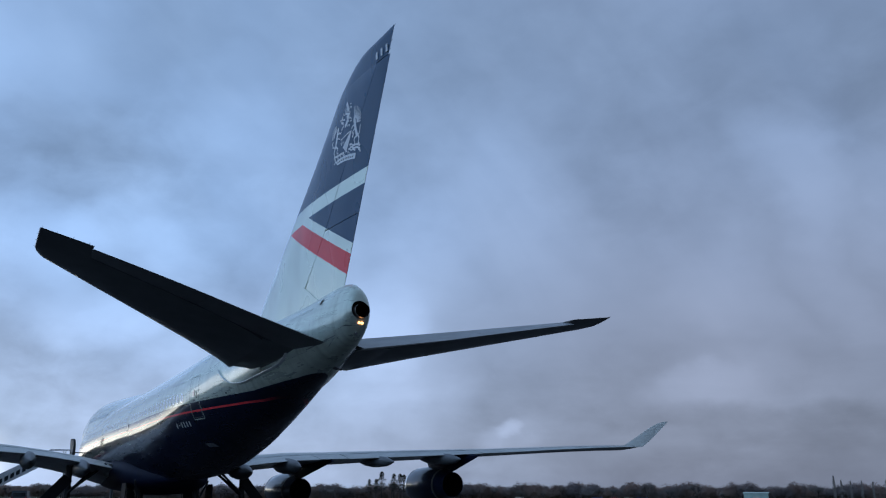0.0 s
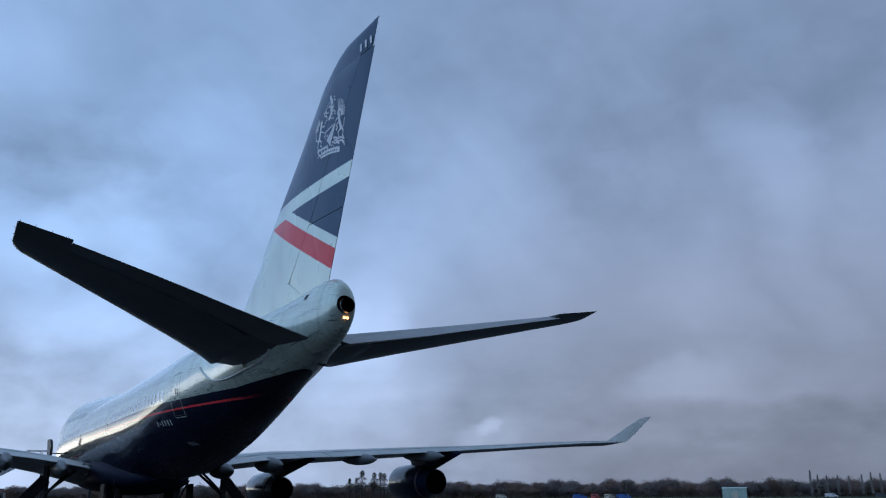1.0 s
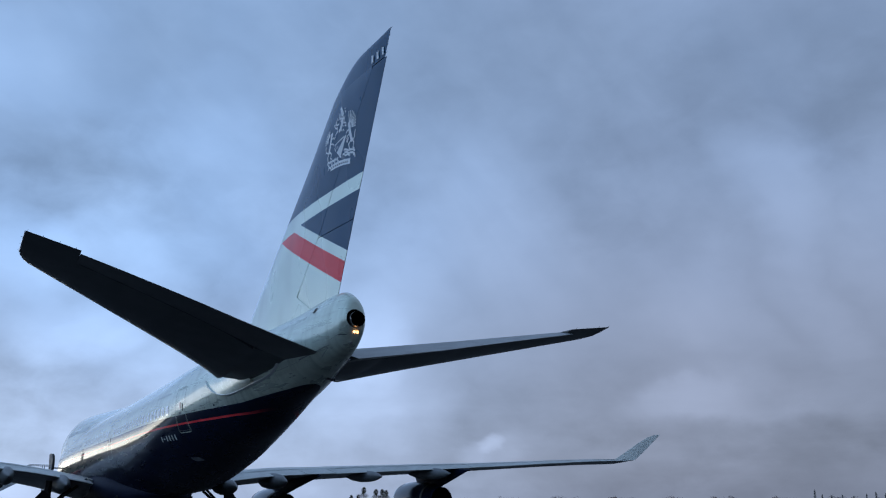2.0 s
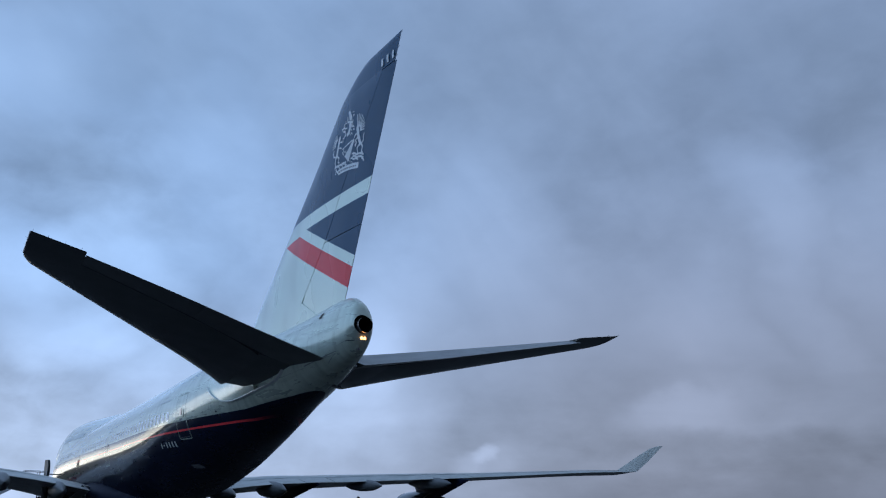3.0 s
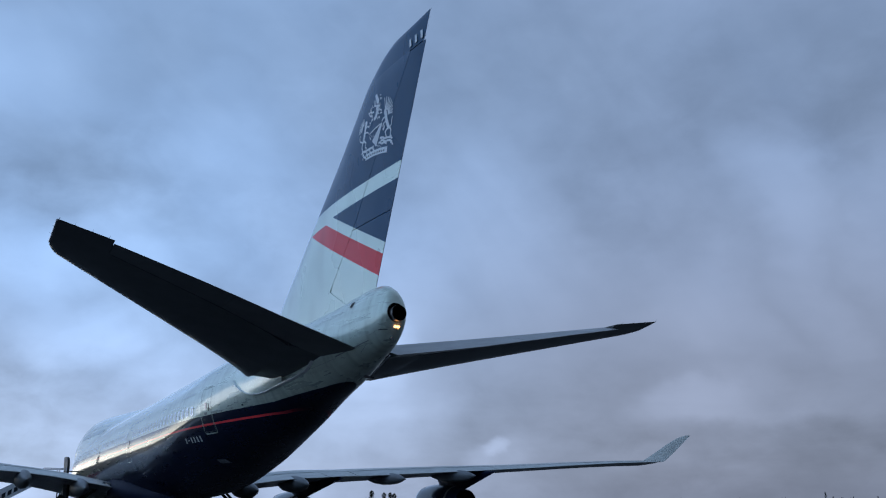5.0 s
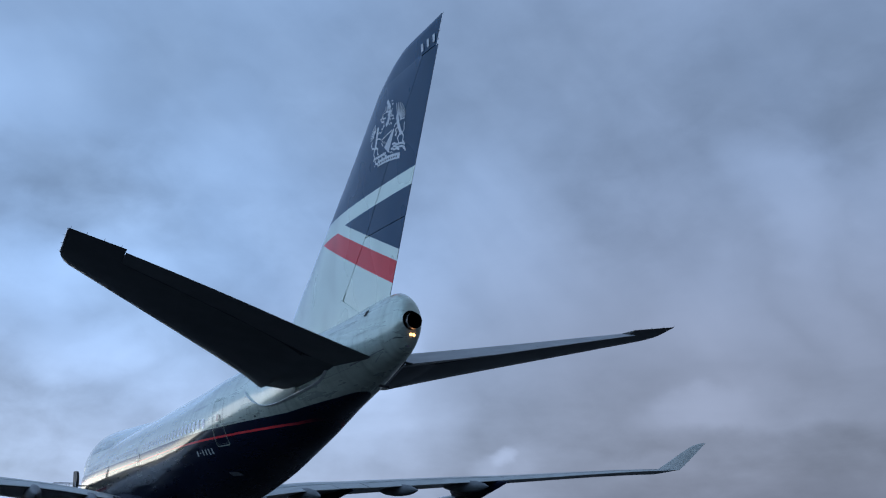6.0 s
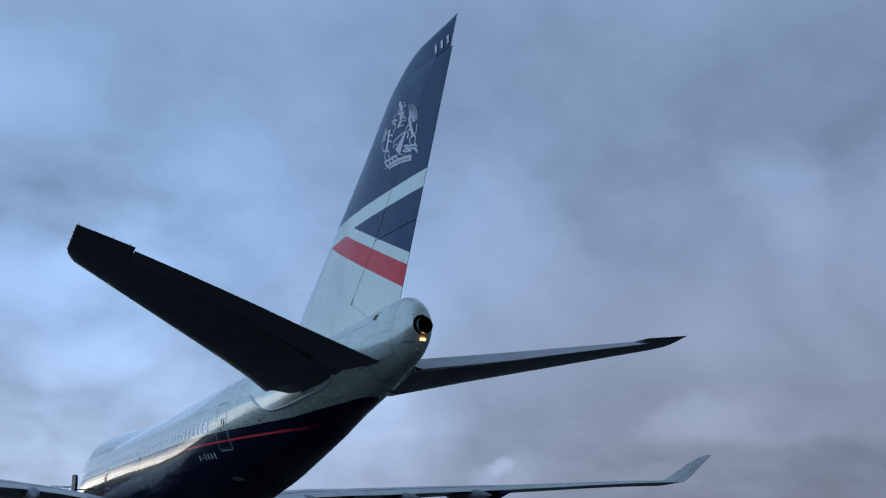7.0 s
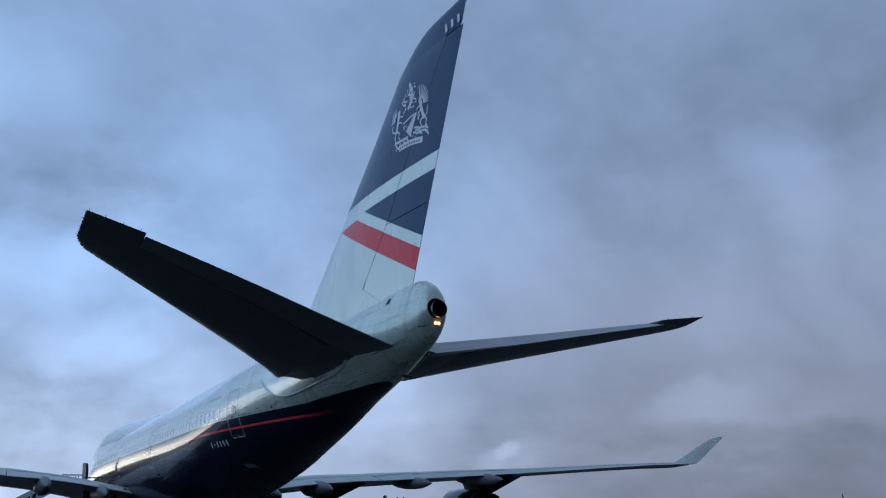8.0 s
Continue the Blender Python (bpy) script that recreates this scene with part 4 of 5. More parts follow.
def bogie(x, y, top, wing_gear):
    g = GROUND_Z
    leg = part("gear_leg", tube_bm((x, y, g + 0.7), (x, y, top), 0.17, 0.22, 16), M_DARK, airliner)
    part("oleo", tube_bm((x, y, g + 0.6), (x, y, g + 1.5), 0.12, 0.12, 16), M_METAL, leg)
    part("beam", bevelled_box((x - 0.14, y - 0.85, g + 0.48), (x + 0.14, y + 0.85, g + 0.76), 0.05), M_DARK, leg)
    s = 1 if x > 0 else -1
    part("brace", tube_bm((x, y + 0.1, g + 1.5), (x - s * 2.0 if wing_gear else x + s * 0.3, y + 1.8, top - 0.2), 0.1), M_DARK, leg)
    part("brace", tube_bm((x, y - 0.1, g + 1.6), (x - s * 2.3 if wing_gear else x, y - 0.6, top - 0.15), 0.09), M_DARK, leg)
    part("torque_link", tube_bm((x, y - 0.25, g + 0.75), (x, y - 0.5, g + 1.2), 0.06, 0.05), M_DARK, leg)
    part("hose", tube_bm((x + 0.2, y - 0.1, g + 0.8), (x + 0.17, y - 0.12, top - 0.2), 0.025), M_BLACK, leg)
    if wing_gear:
        m = pose(x + s * 0.8, y - 0.3, g + 1.7, 0, -s * 40, 0)
        part("gear_door", bevelled_box((-0.38, -0.05, -1.3), (0.38, 0.05, 1.2), 0.03, 2, m), M_GEAR, leg, "open dark gear door")
    else:
        part("gear_door", bevelled_box((x + s * 0.9, y - 0.9, 1.3), (x + s * 0.98, y + 0.9, 2.6), 0.03), M_GEAR, leg, "open dark gear door")
        part("gear_door", bevelled_box((x - 0.55, y + 1.25, 1.15), (x + 0.55, y + 1.33, 2.75), 0.03), M_GEAR, leg, "open dark gear door")
        part("actuator", tube_bm((x + s * 0.12, y - 0.5, g + 1.2), (x + s * 0.5, y - 1.4, top - 0.1), 0.07, 0.06), M_DARK, leg)
    for dx in (-0.56, 0.56):
        for dy in (-0.74, 0.74):
            prof = [(-0.22, 0.30), (-0.24, 0.45), (-0.21, 0.57), (-0.12, 0.622), (0, 0.63), (0.12, 0.622), (0.21, 0.57), (0.24, 0.45), (0.22, 0.30)]
            rings = [[(x + dx + a, y + dy + r * math.cos(t), g + 0.63 + r * math.sin(t)) for t in [2 * math.pi * i / 28 for i in range(28)]] for a, r in prof]
            part("wheel", loft(rings, (False, False)), M_RUBBER, leg)
            part("hub", tube_bm((x + dx - 0.2, y + dy, g + 0.63), (x + dx + 0.2, y + dy, g + 0.63), 0.31, 0.31, 20), M_METAL, leg)


for s in (-1, 1):
    bogie(s * 6.1, 37.4, 4.1, True)
    bogie(s * 1.92, 34.0, 2.9, False)
nose_leg = part("gear_leg", tube_bm((0, 61, GROUND_Z + 0.6), (0, 61.4, 3.4), 0.13, 0.17, 14), M_DARK, airliner)
for dx in (-0.45, 0.45):
    prof = [(-0.2, 0.3), (-0.2, 0.52), (-0.1, 0.62), (0.1, 0.62), (0.2, 0.52), (0.2, 0.3)]
    part("wheel", loft([[(dx + a, 61 + r * math.cos(t), GROUND_Z + 0.62 + r * math.sin(t)) for t in [2 * math.pi * i / 24 for i in range(24)]] for a, r in prof]), M_RUBBER, nose_leg)

# tail cone: exhaust, lamp, skid, hatches, seams
X0 = centre_x(0.1)
part("exhaust_recess", revolve([(0.1, 0.325), (0.085, 0.332), (0.08, 0.322), (0.3, 0.31), (0.9, 0.30), (0.9, 0.02)], (X0 - 0.02, 8.53), 36), M_BORE, fuselage, "black recess round the exhaust")
pipe = part("exhaust_pipe", revolve([(0.9, 0.265), (-0.03, 0.282), (-0.085, 0.279), (-0.09, 0.270), (-0.075, 0.265)], (X0 + 0.025, 8.485), 40), M_SHROUD, fuselage, "heat-dulled metal exhaust pipe")
part("pipe_bore", revolve([(-0.088, 0.279), (-0.093, 0.276), (-0.092, 0.266), (0.8, 0.23), (0.8, 0.02)], (X0 + 0.025, 8.485), 40), M_BORE, pipe)
lamp = part("tail_lamp", bevelled_box((X0 - 0.09, 0.17, 7.96), (X0 + 0.21, 0.4, 8.1), 0.03), M_PEARL, fuselage)
for dx in (0.0, 0.12):
    bm = bmesh.new()
    bmesh.ops.create_uvsphere(bm, u_segments=12, v_segments=8, radius=0.048, matrix=Matrix.Translation((X0 + dx, 0.15, 8.04)))
    part("bulb", bm, M_LAMP, lamp, "lit warm white tail lamp")
part("drain_mast", tube_bm((X0 - 0.02, 0.5, 7.72), (X0 - 0.04, 0.3, 7.66), 0.07, 0.05, 12), M_METAL, fuselage, "small bare metal drain cup")
part("seam", skin_strip([(lerp(0.55, 0.24, i / 5), 7.95) for i in range(6)], 0.025), M_BLACK, fuselage)
part("tail_skid", tube_bm((0.02, 2.95, 6.72), (0.1, 2.4, 6.6), 0.05, 0.045, 12), M_GEAR, fuselage, "dark tail skid")
part("skid_strut", tube_bm((0.06, 2.62, 6.66), (0.16, 1.15, 7.22), 0.022, 0.022, 8), M_METAL, fuselage, "thin bare metal strut")
part("inlet_hatch", skin_panel(rounded(2.28, 2.5, 9.08, 9.3, 0.03, 2), out=0.012), M_BLACK, fuselage)
for y in (1.05, 2.9, 5.2):
    part("seam", skin_strip([(y, lerp(hermite(FUS, y)[1] + 0.5, hermite(FUS, y)[0] - 0.06, i / 24)) for i in range(25)], 0.009), M_SEAM, fuselage)
for y in (1.35, 1.65, 1.95, 2.25, 2.55, 3.3, 3.7, 4.1, 4.5):
    part("frame_line", skin_strip([(y, lerp(8.35, hermite(FUS, y)[0] - 0.08, i / 12)) for i in range(13)], 0.007), M_FAINT, fuselage)
for z, y0, y1 in ((8.0, 0.35, 1.05), (7.6, 1.05, 3.3), (8.55, 1.05, 2.9), (9.05, 2.9, 5.2), (7.35, 3.3, 5.2)):
    part("seam", skin_strip([(lerp(y0, y1, i / 8), z - 0.02 * i) for i in range(9)], 0.009), M_SEAM, fuselage)
part("seam", skin_strip([(lerp(1.25, 1.9, i / 6), lerp(7.62, 7.05 + 0.3, i / 6)) for i in range(7)], 0.012), M_SEAM, fuselage)

# trim plate of each tailplane
RIM = [(4.7, 7.52), (5.0, 7.33), (5.43, 7.15), (6.0, 7.05), (6.59, 6.98), (7.2, 6.92), (7.75, 6.86), (8.3, 6.8), (8.9, 6.75), (9.4, 6.73), (9.83, 6.74), (10.3, 6.79), (10.7, 6.88), (11.2, 7.06), (11.6, 7.28), (11.95, 7.56), (12.15, 7.9), (12.15, 8.25)]
for s in (-1, 1):
    rows = []
    for y, z in RIM[5:]:
        rows.append([on_skin(y, lerp(z, 8.5, t), s, lerp(0.10 if y < 10.5 else lerp(0.10, 0.03, min(1.0, (y - 10.5) / 0.8)), 0.02, t)) for t in (0, 0.1, 0.25, 0.45, 0.7, 1)])
    part("trim_plate", loft(rows, (False, False), False), M_PLATE, fuselage, "smooth grey plate round the tailplane root")
    part("plate_rim", loft([[on_skin(y, z - 0.03, s, 0.0), on_skin(y, z - 0.022, s, 0.09), on_skin(y, z, s, 0.115), on_skin(y, z + 0.03, s, 0.10), on_skin(y, z + 0.03, s, 0.0)] for y, z in RIM[:16]], (False, False), False), M_RIM, fuselage, "raised rim of the plate, coloured pale for the sky light on it")
    part("seam", skin_strip([(lerp(3.3, 1.15, i / 8), lerp(7.4, 7.68, i / 8)) for i in range(9)], 0.03, s, 0.012), M_SEAM, fuselage)

# doors and windows on both sides
DOORS = [(14.5, 15.75, 5.52, 7.68), (31.6, 32.9, 5.05, 7.25), (43.4, 44.7, 5.05, 7.25), (57.5, 58.7, 5.05, 7.25)]
for s in (-1, 1):
    for y0, y1, z0, z1 in DOORS:
        door = part("cabin_door", skin_strip(rounded(y0, y1, z0, z1, 0.14), 0.05 if y0 < 20 else 0.04, s, 0.012, True), M_PLATE, fuselage, "door outlined by a pale band")
        ym = (y0 + y1) / 2
        part("door_seam", skin_strip(rounded(y0 + 0.09, y1 - 0.09, z0 + 0.09, z1 - 0.09, 0.1), 0.012, s, 0.011, True), M_SEAM, door)
        part("door_window", skin_panel(rounded(ym - 0.1, ym + 0.1, z0 + 1.1, z0 + 1.42, 0.08), s, 0.014), M_PANE, door)
        part("door_handle", skin_strip([(ym - 0.32, z0 + 0.98), (ym - 0.32, z0 + 1.36)], 0.09, s, 0.014), M_BLACK, door)
        part("door_placard", skin_strip([(ym - 0.1, z0 + 0.9), (ym + 0.2, z0 + 0.9)], 0.12, s, 0.013), M_SEAM, door)
    y = 16.95
    while y < 58:
        if not any(a - 0.3 < y < b + 0.3 for a, b, _, _ in DOORS):
            w = part("cabin_window", skin_panel(rounded(y - 0.13, y + 0.13, 6.5, 6.88, 0.11, 3), s, 0.01), M_BLIND, fuselage)
            part("window_frame", skin_strip(rounded(y - 0.15, y + 0.15, 6.48, 6.90, 0.12, 3), 0.06, s, 0.014, True), M_FRAME, w)
        y += 0.74
    # registration, as plain bars
    for i in range(6):
        y = 18.35 - 0.37 * i if s < 0 else 16.4 + 0.37 * i
        if i == 1:
            part("marking_bar", skin_strip([(y - 0.1, 5.37), (y + 0.1, 5.37)], 0.05, s, 0.012), M_TITLE, fuselage)
        else:
            part("marking_bar", skin_strip([(y, 5.24), (y, 5.33), (y, 5.42), (y, 5.5)], 0.15, s, 0.012), M_TITLE, fuselage)
    part("service_panel", skin_strip(rounded(11.7, 11.95, 6.6, 6.85, 0.05), 0.02, s, 0.012, True), M_SEAM, fuselage)
    part("vent", skin_panel(rounded(11.25, 11.42, 6.42, 6.5, 0.02, 2), s, 0.012), M_BLACK, fuselage)
    part("outflow_valve", skin_panel(rounded(15.9, 16.6, 4.25, 4.42, 0.06, 3), s, 0.03), M_METAL, fuselage, "bare metal outflow valve")
    # writing that cannot be read above the windows
    part("lettering_bar", skin_strip([(lerp(17.0, 19.2, i / 8), 7.55) for i in range(9)], 0.1, s, 0.01), plain("grey_lettering", (0.46, 0.52, 0.50), 0.3, 0.3, 0.8), fuselage)
    for y0, y1 in ((48.8, 52.8), (53.6, 57.8)):
        part("title_bar", skin_strip([(lerp(y0, y1, i / 10), 8.35) for i in range(11)], 0.3, s, 0.012), M_TITLE, fuselage, "grey-blue title lettering as plain bars")
for y in (30.0, 46.0):
    part("antenna", loft([[(-0.02, y - 0.25, 9.2), (0.02, y - 0.25, 9.2), (0.02, y + 0.2, 9.2), (-0.02, y + 0.2, 9.2)], [(-0.01, y - 0.3, 9.75), (0.01, y - 0.3, 9.75), (0.01, y - 0.1, 9.75), (-0.01, y - 0.1, 9.75)]]), M_PEARL, fuselage)
# the forward cabin door, swung open and out
def skin_free_door():
    m = pose(-4.8, 52.5, 5.5, 0, 0, 8)
    ol = rounded(-0.55, 0.55, -0.95, 0.95, 0.3, 5)
    return loft([[m @ Vector((e + 0.12 * (1 - (z / 1.0) ** 2), y, z)) for y, z in ol] for e in (-0.09, 0.09)])


open_door = part("cabin_door", skin_free_door(), M_DARK, fuselage, "open cabin door, swung outwards, dark inner side showing")
part("hinge_arm", tube_bm((-3.2, 52.2, 5.3), (-4.9, 52.5, 5.3), 0.05), M_DARK, open_door)


# ---- ground ----
def ground_mat():
    m, nt, b = material("apron_and_grass")
    tc = nt.nodes.new("ShaderNodeTexCoord")
    vec = tc.outputs["Object"]
    sep = nt.nodes.new("ShaderNodeSeparateXYZ")
    nt.links.new(vec, sep.inputs[0])
    far = noisen(nt, vec, 0.02, 4, 0.5)
    grit = noisen(nt, vec, 6.0, 5, 0.7)
    patch = noisen(nt, vec, 0.15, 5, 0.6)
    tar = mixn(nt, smooth(nt, patch, 0.35, 0.65), (0.034, 0.036, 0.038), (0.052, 0.053, 0.054))
    tar = mixn(nt, mathn(nt, "MULTIPLY", grit, 0.4), tar, (0.08, 0.079, 0.076))
    grass = mixn(nt, smooth(nt, far, 0.4, 0.6), (0.035, 0.05, 0.018), (0.055, 0.06, 0.025))
    edge = mathn(nt, "GREATER_THAN", mathn(nt, "ADD", sep.outputs[1], mathn(nt, "MULTIPLY", far, 12)), 150.0)
    nt.links.new(mixn(nt, edge, tar, grass), b.inputs["Base Color"])
    b.inputs["Roughness"].default_value = 0.9
    b.inputs["Specular IOR Level"].default_value = 0.2
    bp = nt.nodes.new("ShaderNodeBump")
    bp.inputs["Strength"].default_value, bp.inputs["Distance"].default_value = 0.3, 0.01
    nt.links.new(grit, bp.inputs["Height"])
    nt.links.new(bp.outputs[0], b.inputs["Normal"])
    return m


gm = bmesh.new()
bmesh.ops.create_grid(gm, x_segments=24, y_segments=24, size=4500)
ground = part("ground", gm, ground_mat())
tagged(ground, "dark tarmac apron running out into winter grass", "ground", kind="structure")


# ---- far woodland round the airfield ----
def leaf_mat(name, a, b_, c):
    m, nt, b = material(name)
    g = nt.nodes.new("ShaderNodeNewGeometry")
    o = nt.nodes.new("ShaderNodeObjectInfo")
    stand = noisen(nt, g.outputs["Position"], 0.11, 3, 0.5)
    r = mathn(nt, "ADD", mathn(nt, "MULTIPLY", g.outputs["Random Per Island"], 0.35), mathn(nt, "MULTIPLY", stand, 0.65))
    col = mixn(nt, smooth(nt, r, 0.2, 0.75), a, b_)
    col = mixn(nt, smooth(nt, mathn(nt, "ADD", mathn(nt, "MULTIPLY", o.outputs["Random"], 0.2), noisen(nt, g.outputs["Position"], 0.045, 2, 0.5)), 0.58, 0.78), col, c)
    nt.links.new(col, b.inputs["Base Color"])
    b.inputs["Roughness"].default_value = 0.9
    b.inputs["Specular IOR Level"].default_value = 0.1
    # thin twigs and leaves let about half of the light through
    thin = nt.nodes.new("ShaderNodeBsdfTranslucent")
    nt.links.new(col, thin.inputs["Color"])
    both = nt.nodes.new("ShaderNodeMixShader")
    both.inputs[0].default_value = 0.55
    nt.links.new(b.outputs[0], both.inputs[1])
    nt.links.new(thin.outputs[0], both.inputs[2])
    nt.links.new(both.outputs[0], nt.nodes["Material Output"].inputs["Surface"])
    return m


M_BARK = plain("bare_bark", (0.10, 0.085, 0.075), 0.9, 0, 0, 0.3, 2.0, 0.2, 0.1)
# twig, shoot and woodland colours are lightened to hold the haze of distance
M_TWIG = leaf_mat("winter_twigs_hazed", (0.21, 0.19, 0.18), (0.28, 0.25, 0.23), (0.30, 0.22, 0.18))
M_NEEDLE = leaf_mat("conifer_needles", (0.012, 0.02, 0.012), (0.022, 0.032, 0.018), (0.02, 0.03, 0.02))
M_SHOOT = leaf_mat("poplar_shoots_hazed", (0.33, 0.32, 0.31), (0.38, 0.36, 0.34), (0.36, 0.33, 0.30))
M_WOOD = leaf_mat("woodland_mass_hazed", (0.215, 0.19, 0.185), (0.25, 0.217, 0.205), (0.275, 0.198, 0.165))


def tri_mesh(name, verts, mat, sides=3):
    verts = np.asarray(verts).reshape(-1, 3)
    n = len(verts) // sides
    me = bpy.data.meshes.new(name)
    me.from_pydata(verts.tolist(), [], np.arange(n * sides).reshape(-1, sides).tolist())
    me.materials.append(mat)
    return me


def bare_tree(seed, h, spread, twigs, upright=0.35):
    rnd = random.Random(seed)
    root = new("tree")
    bm = bmesh.new()
    ends = []

    def grow(p, d, length, r, depth):
        q = p + d * length
        tube(bm, p, q, r, r * 0.62, 5 if depth < 2 else 3)
        if depth >= 4:
            ends.append((q, d, length))
            return
        if depth >= 2:
            ends.append((q, d, length))
        for k in range(3 if depth else 4):
            side = Vector((rnd.uniform(-1, 1), rnd.uniform(-1, 1), rnd.uniform(-0.2, 0.8))).normalized()
            nd = (d * (0.75 + upright) + side * spread).normalized()
            grow(p + d * length * rnd.uniform(0.75, 1.0), nd, length * rnd.uniform(0.62, 0.8), r * 0.6, depth + 1)

    grow(Vector((0, 0, 0)), Vector((0.03, 0.02, 1)).normalized(), h * 0.3, h * 0.024, 0)
    trunk = part("trunk", bm, M_BARK, root)
    vs = []
    for i in range(twigs):
        q, d, length = rnd.choice(ends)
        p = q + Vector((rnd.gauss(0, 1), rnd.gauss(0, 1), rnd.gauss(0.2, 0.8))) * length * 0.38
        t = (d + Vector((rnd.uniform(-1, 1), rnd.uniform(-1, 1), rnd.uniform(-0.3, 1)))).normalized()
        u = t.orthogonal().normalized()
        L, w = h * rnd.uniform(0.03, 0.07), h * rnd.uniform(0.003, 0.008)
        vs += [p - u * w, p + u * w, p + t * L]
    crown = new("crown", tri_mesh("crown", [tuple(v) for v in vs], M_TWIG))
    crown.parent = root
    tagged(root, "bare winter tree with a fine twiggy crown", "tree", "trees along the airfield")
    return root


def conifer(seed, h):
    rnd = random.Random(seed)
    root = new("tree")
    part("trunk", tube_bm((0, 0, 0), (0, 0, h * 0.95), h * 0.022, h * 0.005, 7), M_BARK, root)
    vs = []
    for i in range(1500):
        t = rnd.random() ** 0.8
        if 0.42 < t < 0.5 and rnd.random() < 0.6:
            continue
        z = h * (0.3 + 0.7 * t)
        r = h * 0.21 * (1 - t) ** 0.5 * (0.6 + 0.7 * abs(math.sin(9 * t + seed))) * math.sqrt(rnd.random())
        a = rnd.uniform(0, 2 * math.pi)
        p = Vector((r * math.cos(a), r * math.sin(a), z))
        s = h * 0.028
        for _ in range(3):
            vs.append(p + Vector((rnd.uniform(-s, s), rnd.uniform(-s, s), rnd.uniform(-s, s) * 0.5)))
    crown = new("crown", tri_mesh("crown", [tuple(v) for v in vs], M_NEEDLE))
    crown.parent = root
    tagged(root, "tall dark pine with a broken crown", "tree", "trees along the airfield")
    return root


def poplar(seed, h):
    """A narrow leafless spindle: one stem and steep fine shoots along all of it."""
    rnd = random.Random(seed)
    root = new("tree")
    part("trunk", tube_bm((0, 0, 0), (0, 0, h * 0.97), h * 0.008, h * 0.002, 6), M_SHOOT, root)
    vs = []
    for i in range(1100):
        t = rnd.uniform(0.12, 1.0)
        r = h * 0.05 * math.sin(math.pi * min(1.0, 0.15 + 0.85 * t)) ** 0.6 * math.sqrt(rnd.random())
        a = rnd.uniform(0, 2 * math.pi)
        p = Vector((r * math.cos(a), r * math.sin(a), h * t))
        up = Vector((0.25 * math.cos(a), 0.25 * math.sin(a), 1)).normalized() * h * rnd.uniform(0.02, 0.05)
        u = Vector((-math.sin(a), math.cos(a), 0)) * h * 0.004
        vs += [p - u, p + u, p + up]
    crown = new("crown", tri_mesh("crown", [tuple(v) for v in vs], M_SHOOT))
    crown.parent = root
    tagged(root, "slender leafless poplar beyond the grass", "tree", "trees along the airfield")
    return root


EYE0 = Vector((-11.5, -26.0, 0))


def out_at(az, dist):
    return EYE0 + Vector((math.sin(radians(az)), math.cos(radians(az)), 0)) * dist


def wood_height(az):
    return lerp(6.6, 9.6, min(1, max(0, (az - 8) / 30)))


rng = np.random.RandomState(4)


def crowns(count, az0, az1, per):
    """Fine twigs gathered in rounded crowns over a band of wood."""
    az = rng.uniform(az0, az1, count)
    dist = rng.uniform(470, 560, count)
    top = np.interp(az, [-12, 8, 38, 66, 200, 348], [6.4, 6.8, 9.7, 9.9, 8.0, 6.4]) * (0.88 + 0.10 * np.sin(az * 1.9) + 0.07 * np.sin(az * 5.3 + 1)) * rng.uniform(0.72, 1.12, count)
    wide = rng.uniform(2.5, 6.0, count)
    d = rng.normal(0, 1, (count, per, 3))
    d[..., 2] = np.abs(d[..., 2]) - 0.35
    d /= np.linalg.norm(d, axis=2, keepdims=True)
    c = np.stack([EYE0.x + np.sin(np.radians(az)) * dist, EYE0.y + np.cos(np.radians(az)) * dist, top * 0.5], 1)
    shell = rng.uniform(0.45, 1.08, (count, per, 1)) ** 0.7
    p = c[:, None] + d * shell * np.stack([wide, wide, top * 0.5], 1)[:, None]
    low = rng.rand(count, per) < 0.2
    p[..., 2] = np.where(low, rng.rand(count, per) * top[:, None] * 0.4, p[..., 2])
    # each sprig lies along the crown's outside
    t1 = np.cross(d, rng.normal(0, 1, d.shape))
    t1 /= np.linalg.norm(t1, axis=2, keepdims=True)
    t2 = np.cross(d, t1)
    size = rng.uniform(0.16, 0.42, (count, per, 1))
    sprigs = np.stack([p + t1 * size, p - t1 * size * 0.6 + t2 * size, p - t1 * size * 0.5 - t2 * size + d * 0.15], 2).reshape(-1, 3)
    # the dense inside of each crown: an uneven dome
    lat, lon = np.meshgrid(np.radians([-25, 5, 30, 55, 78]), np.radians(np.arange(0, 360, 36)), indexing="ij")
    unit = np.stack([np.cos(lat) * np.cos(lon), np.cos(lat) * np.sin(lon), np.sin(lat)], -1)
    grid = c[:, None, None] + unit * np.stack([wide, wide, top * 0.5], 1)[:, None, None] * rng.uniform(0.46, 0.62, (count, 5, 10, 1))
    a, b_ = grid[:, :-1], grid[:, 1:]
    a2, b2 = np.roll(a, -1, 2), np.roll(b_, -1, 2)
    domes = np.concatenate([np.stack([a, a2, b2], 3).reshape(-1, 3), np.stack([a, b2, b_], 3).reshape(-1, 3)])
    return np.concatenate([sprigs, domes])


# second band is out of view, added to give reflections a dark horizon
twigs = np.concatenate([crowns(1700, -12, 66, 520), crowns(900, 66, 348, 30)])
far_wood = new("woodland", tri_mesh("woodland", twigs, M_WOOD))
tagged(far_wood, "dark leafless woodland closing the far side of the airfield, with an unseen ring added", "woodland", kind="stuff")

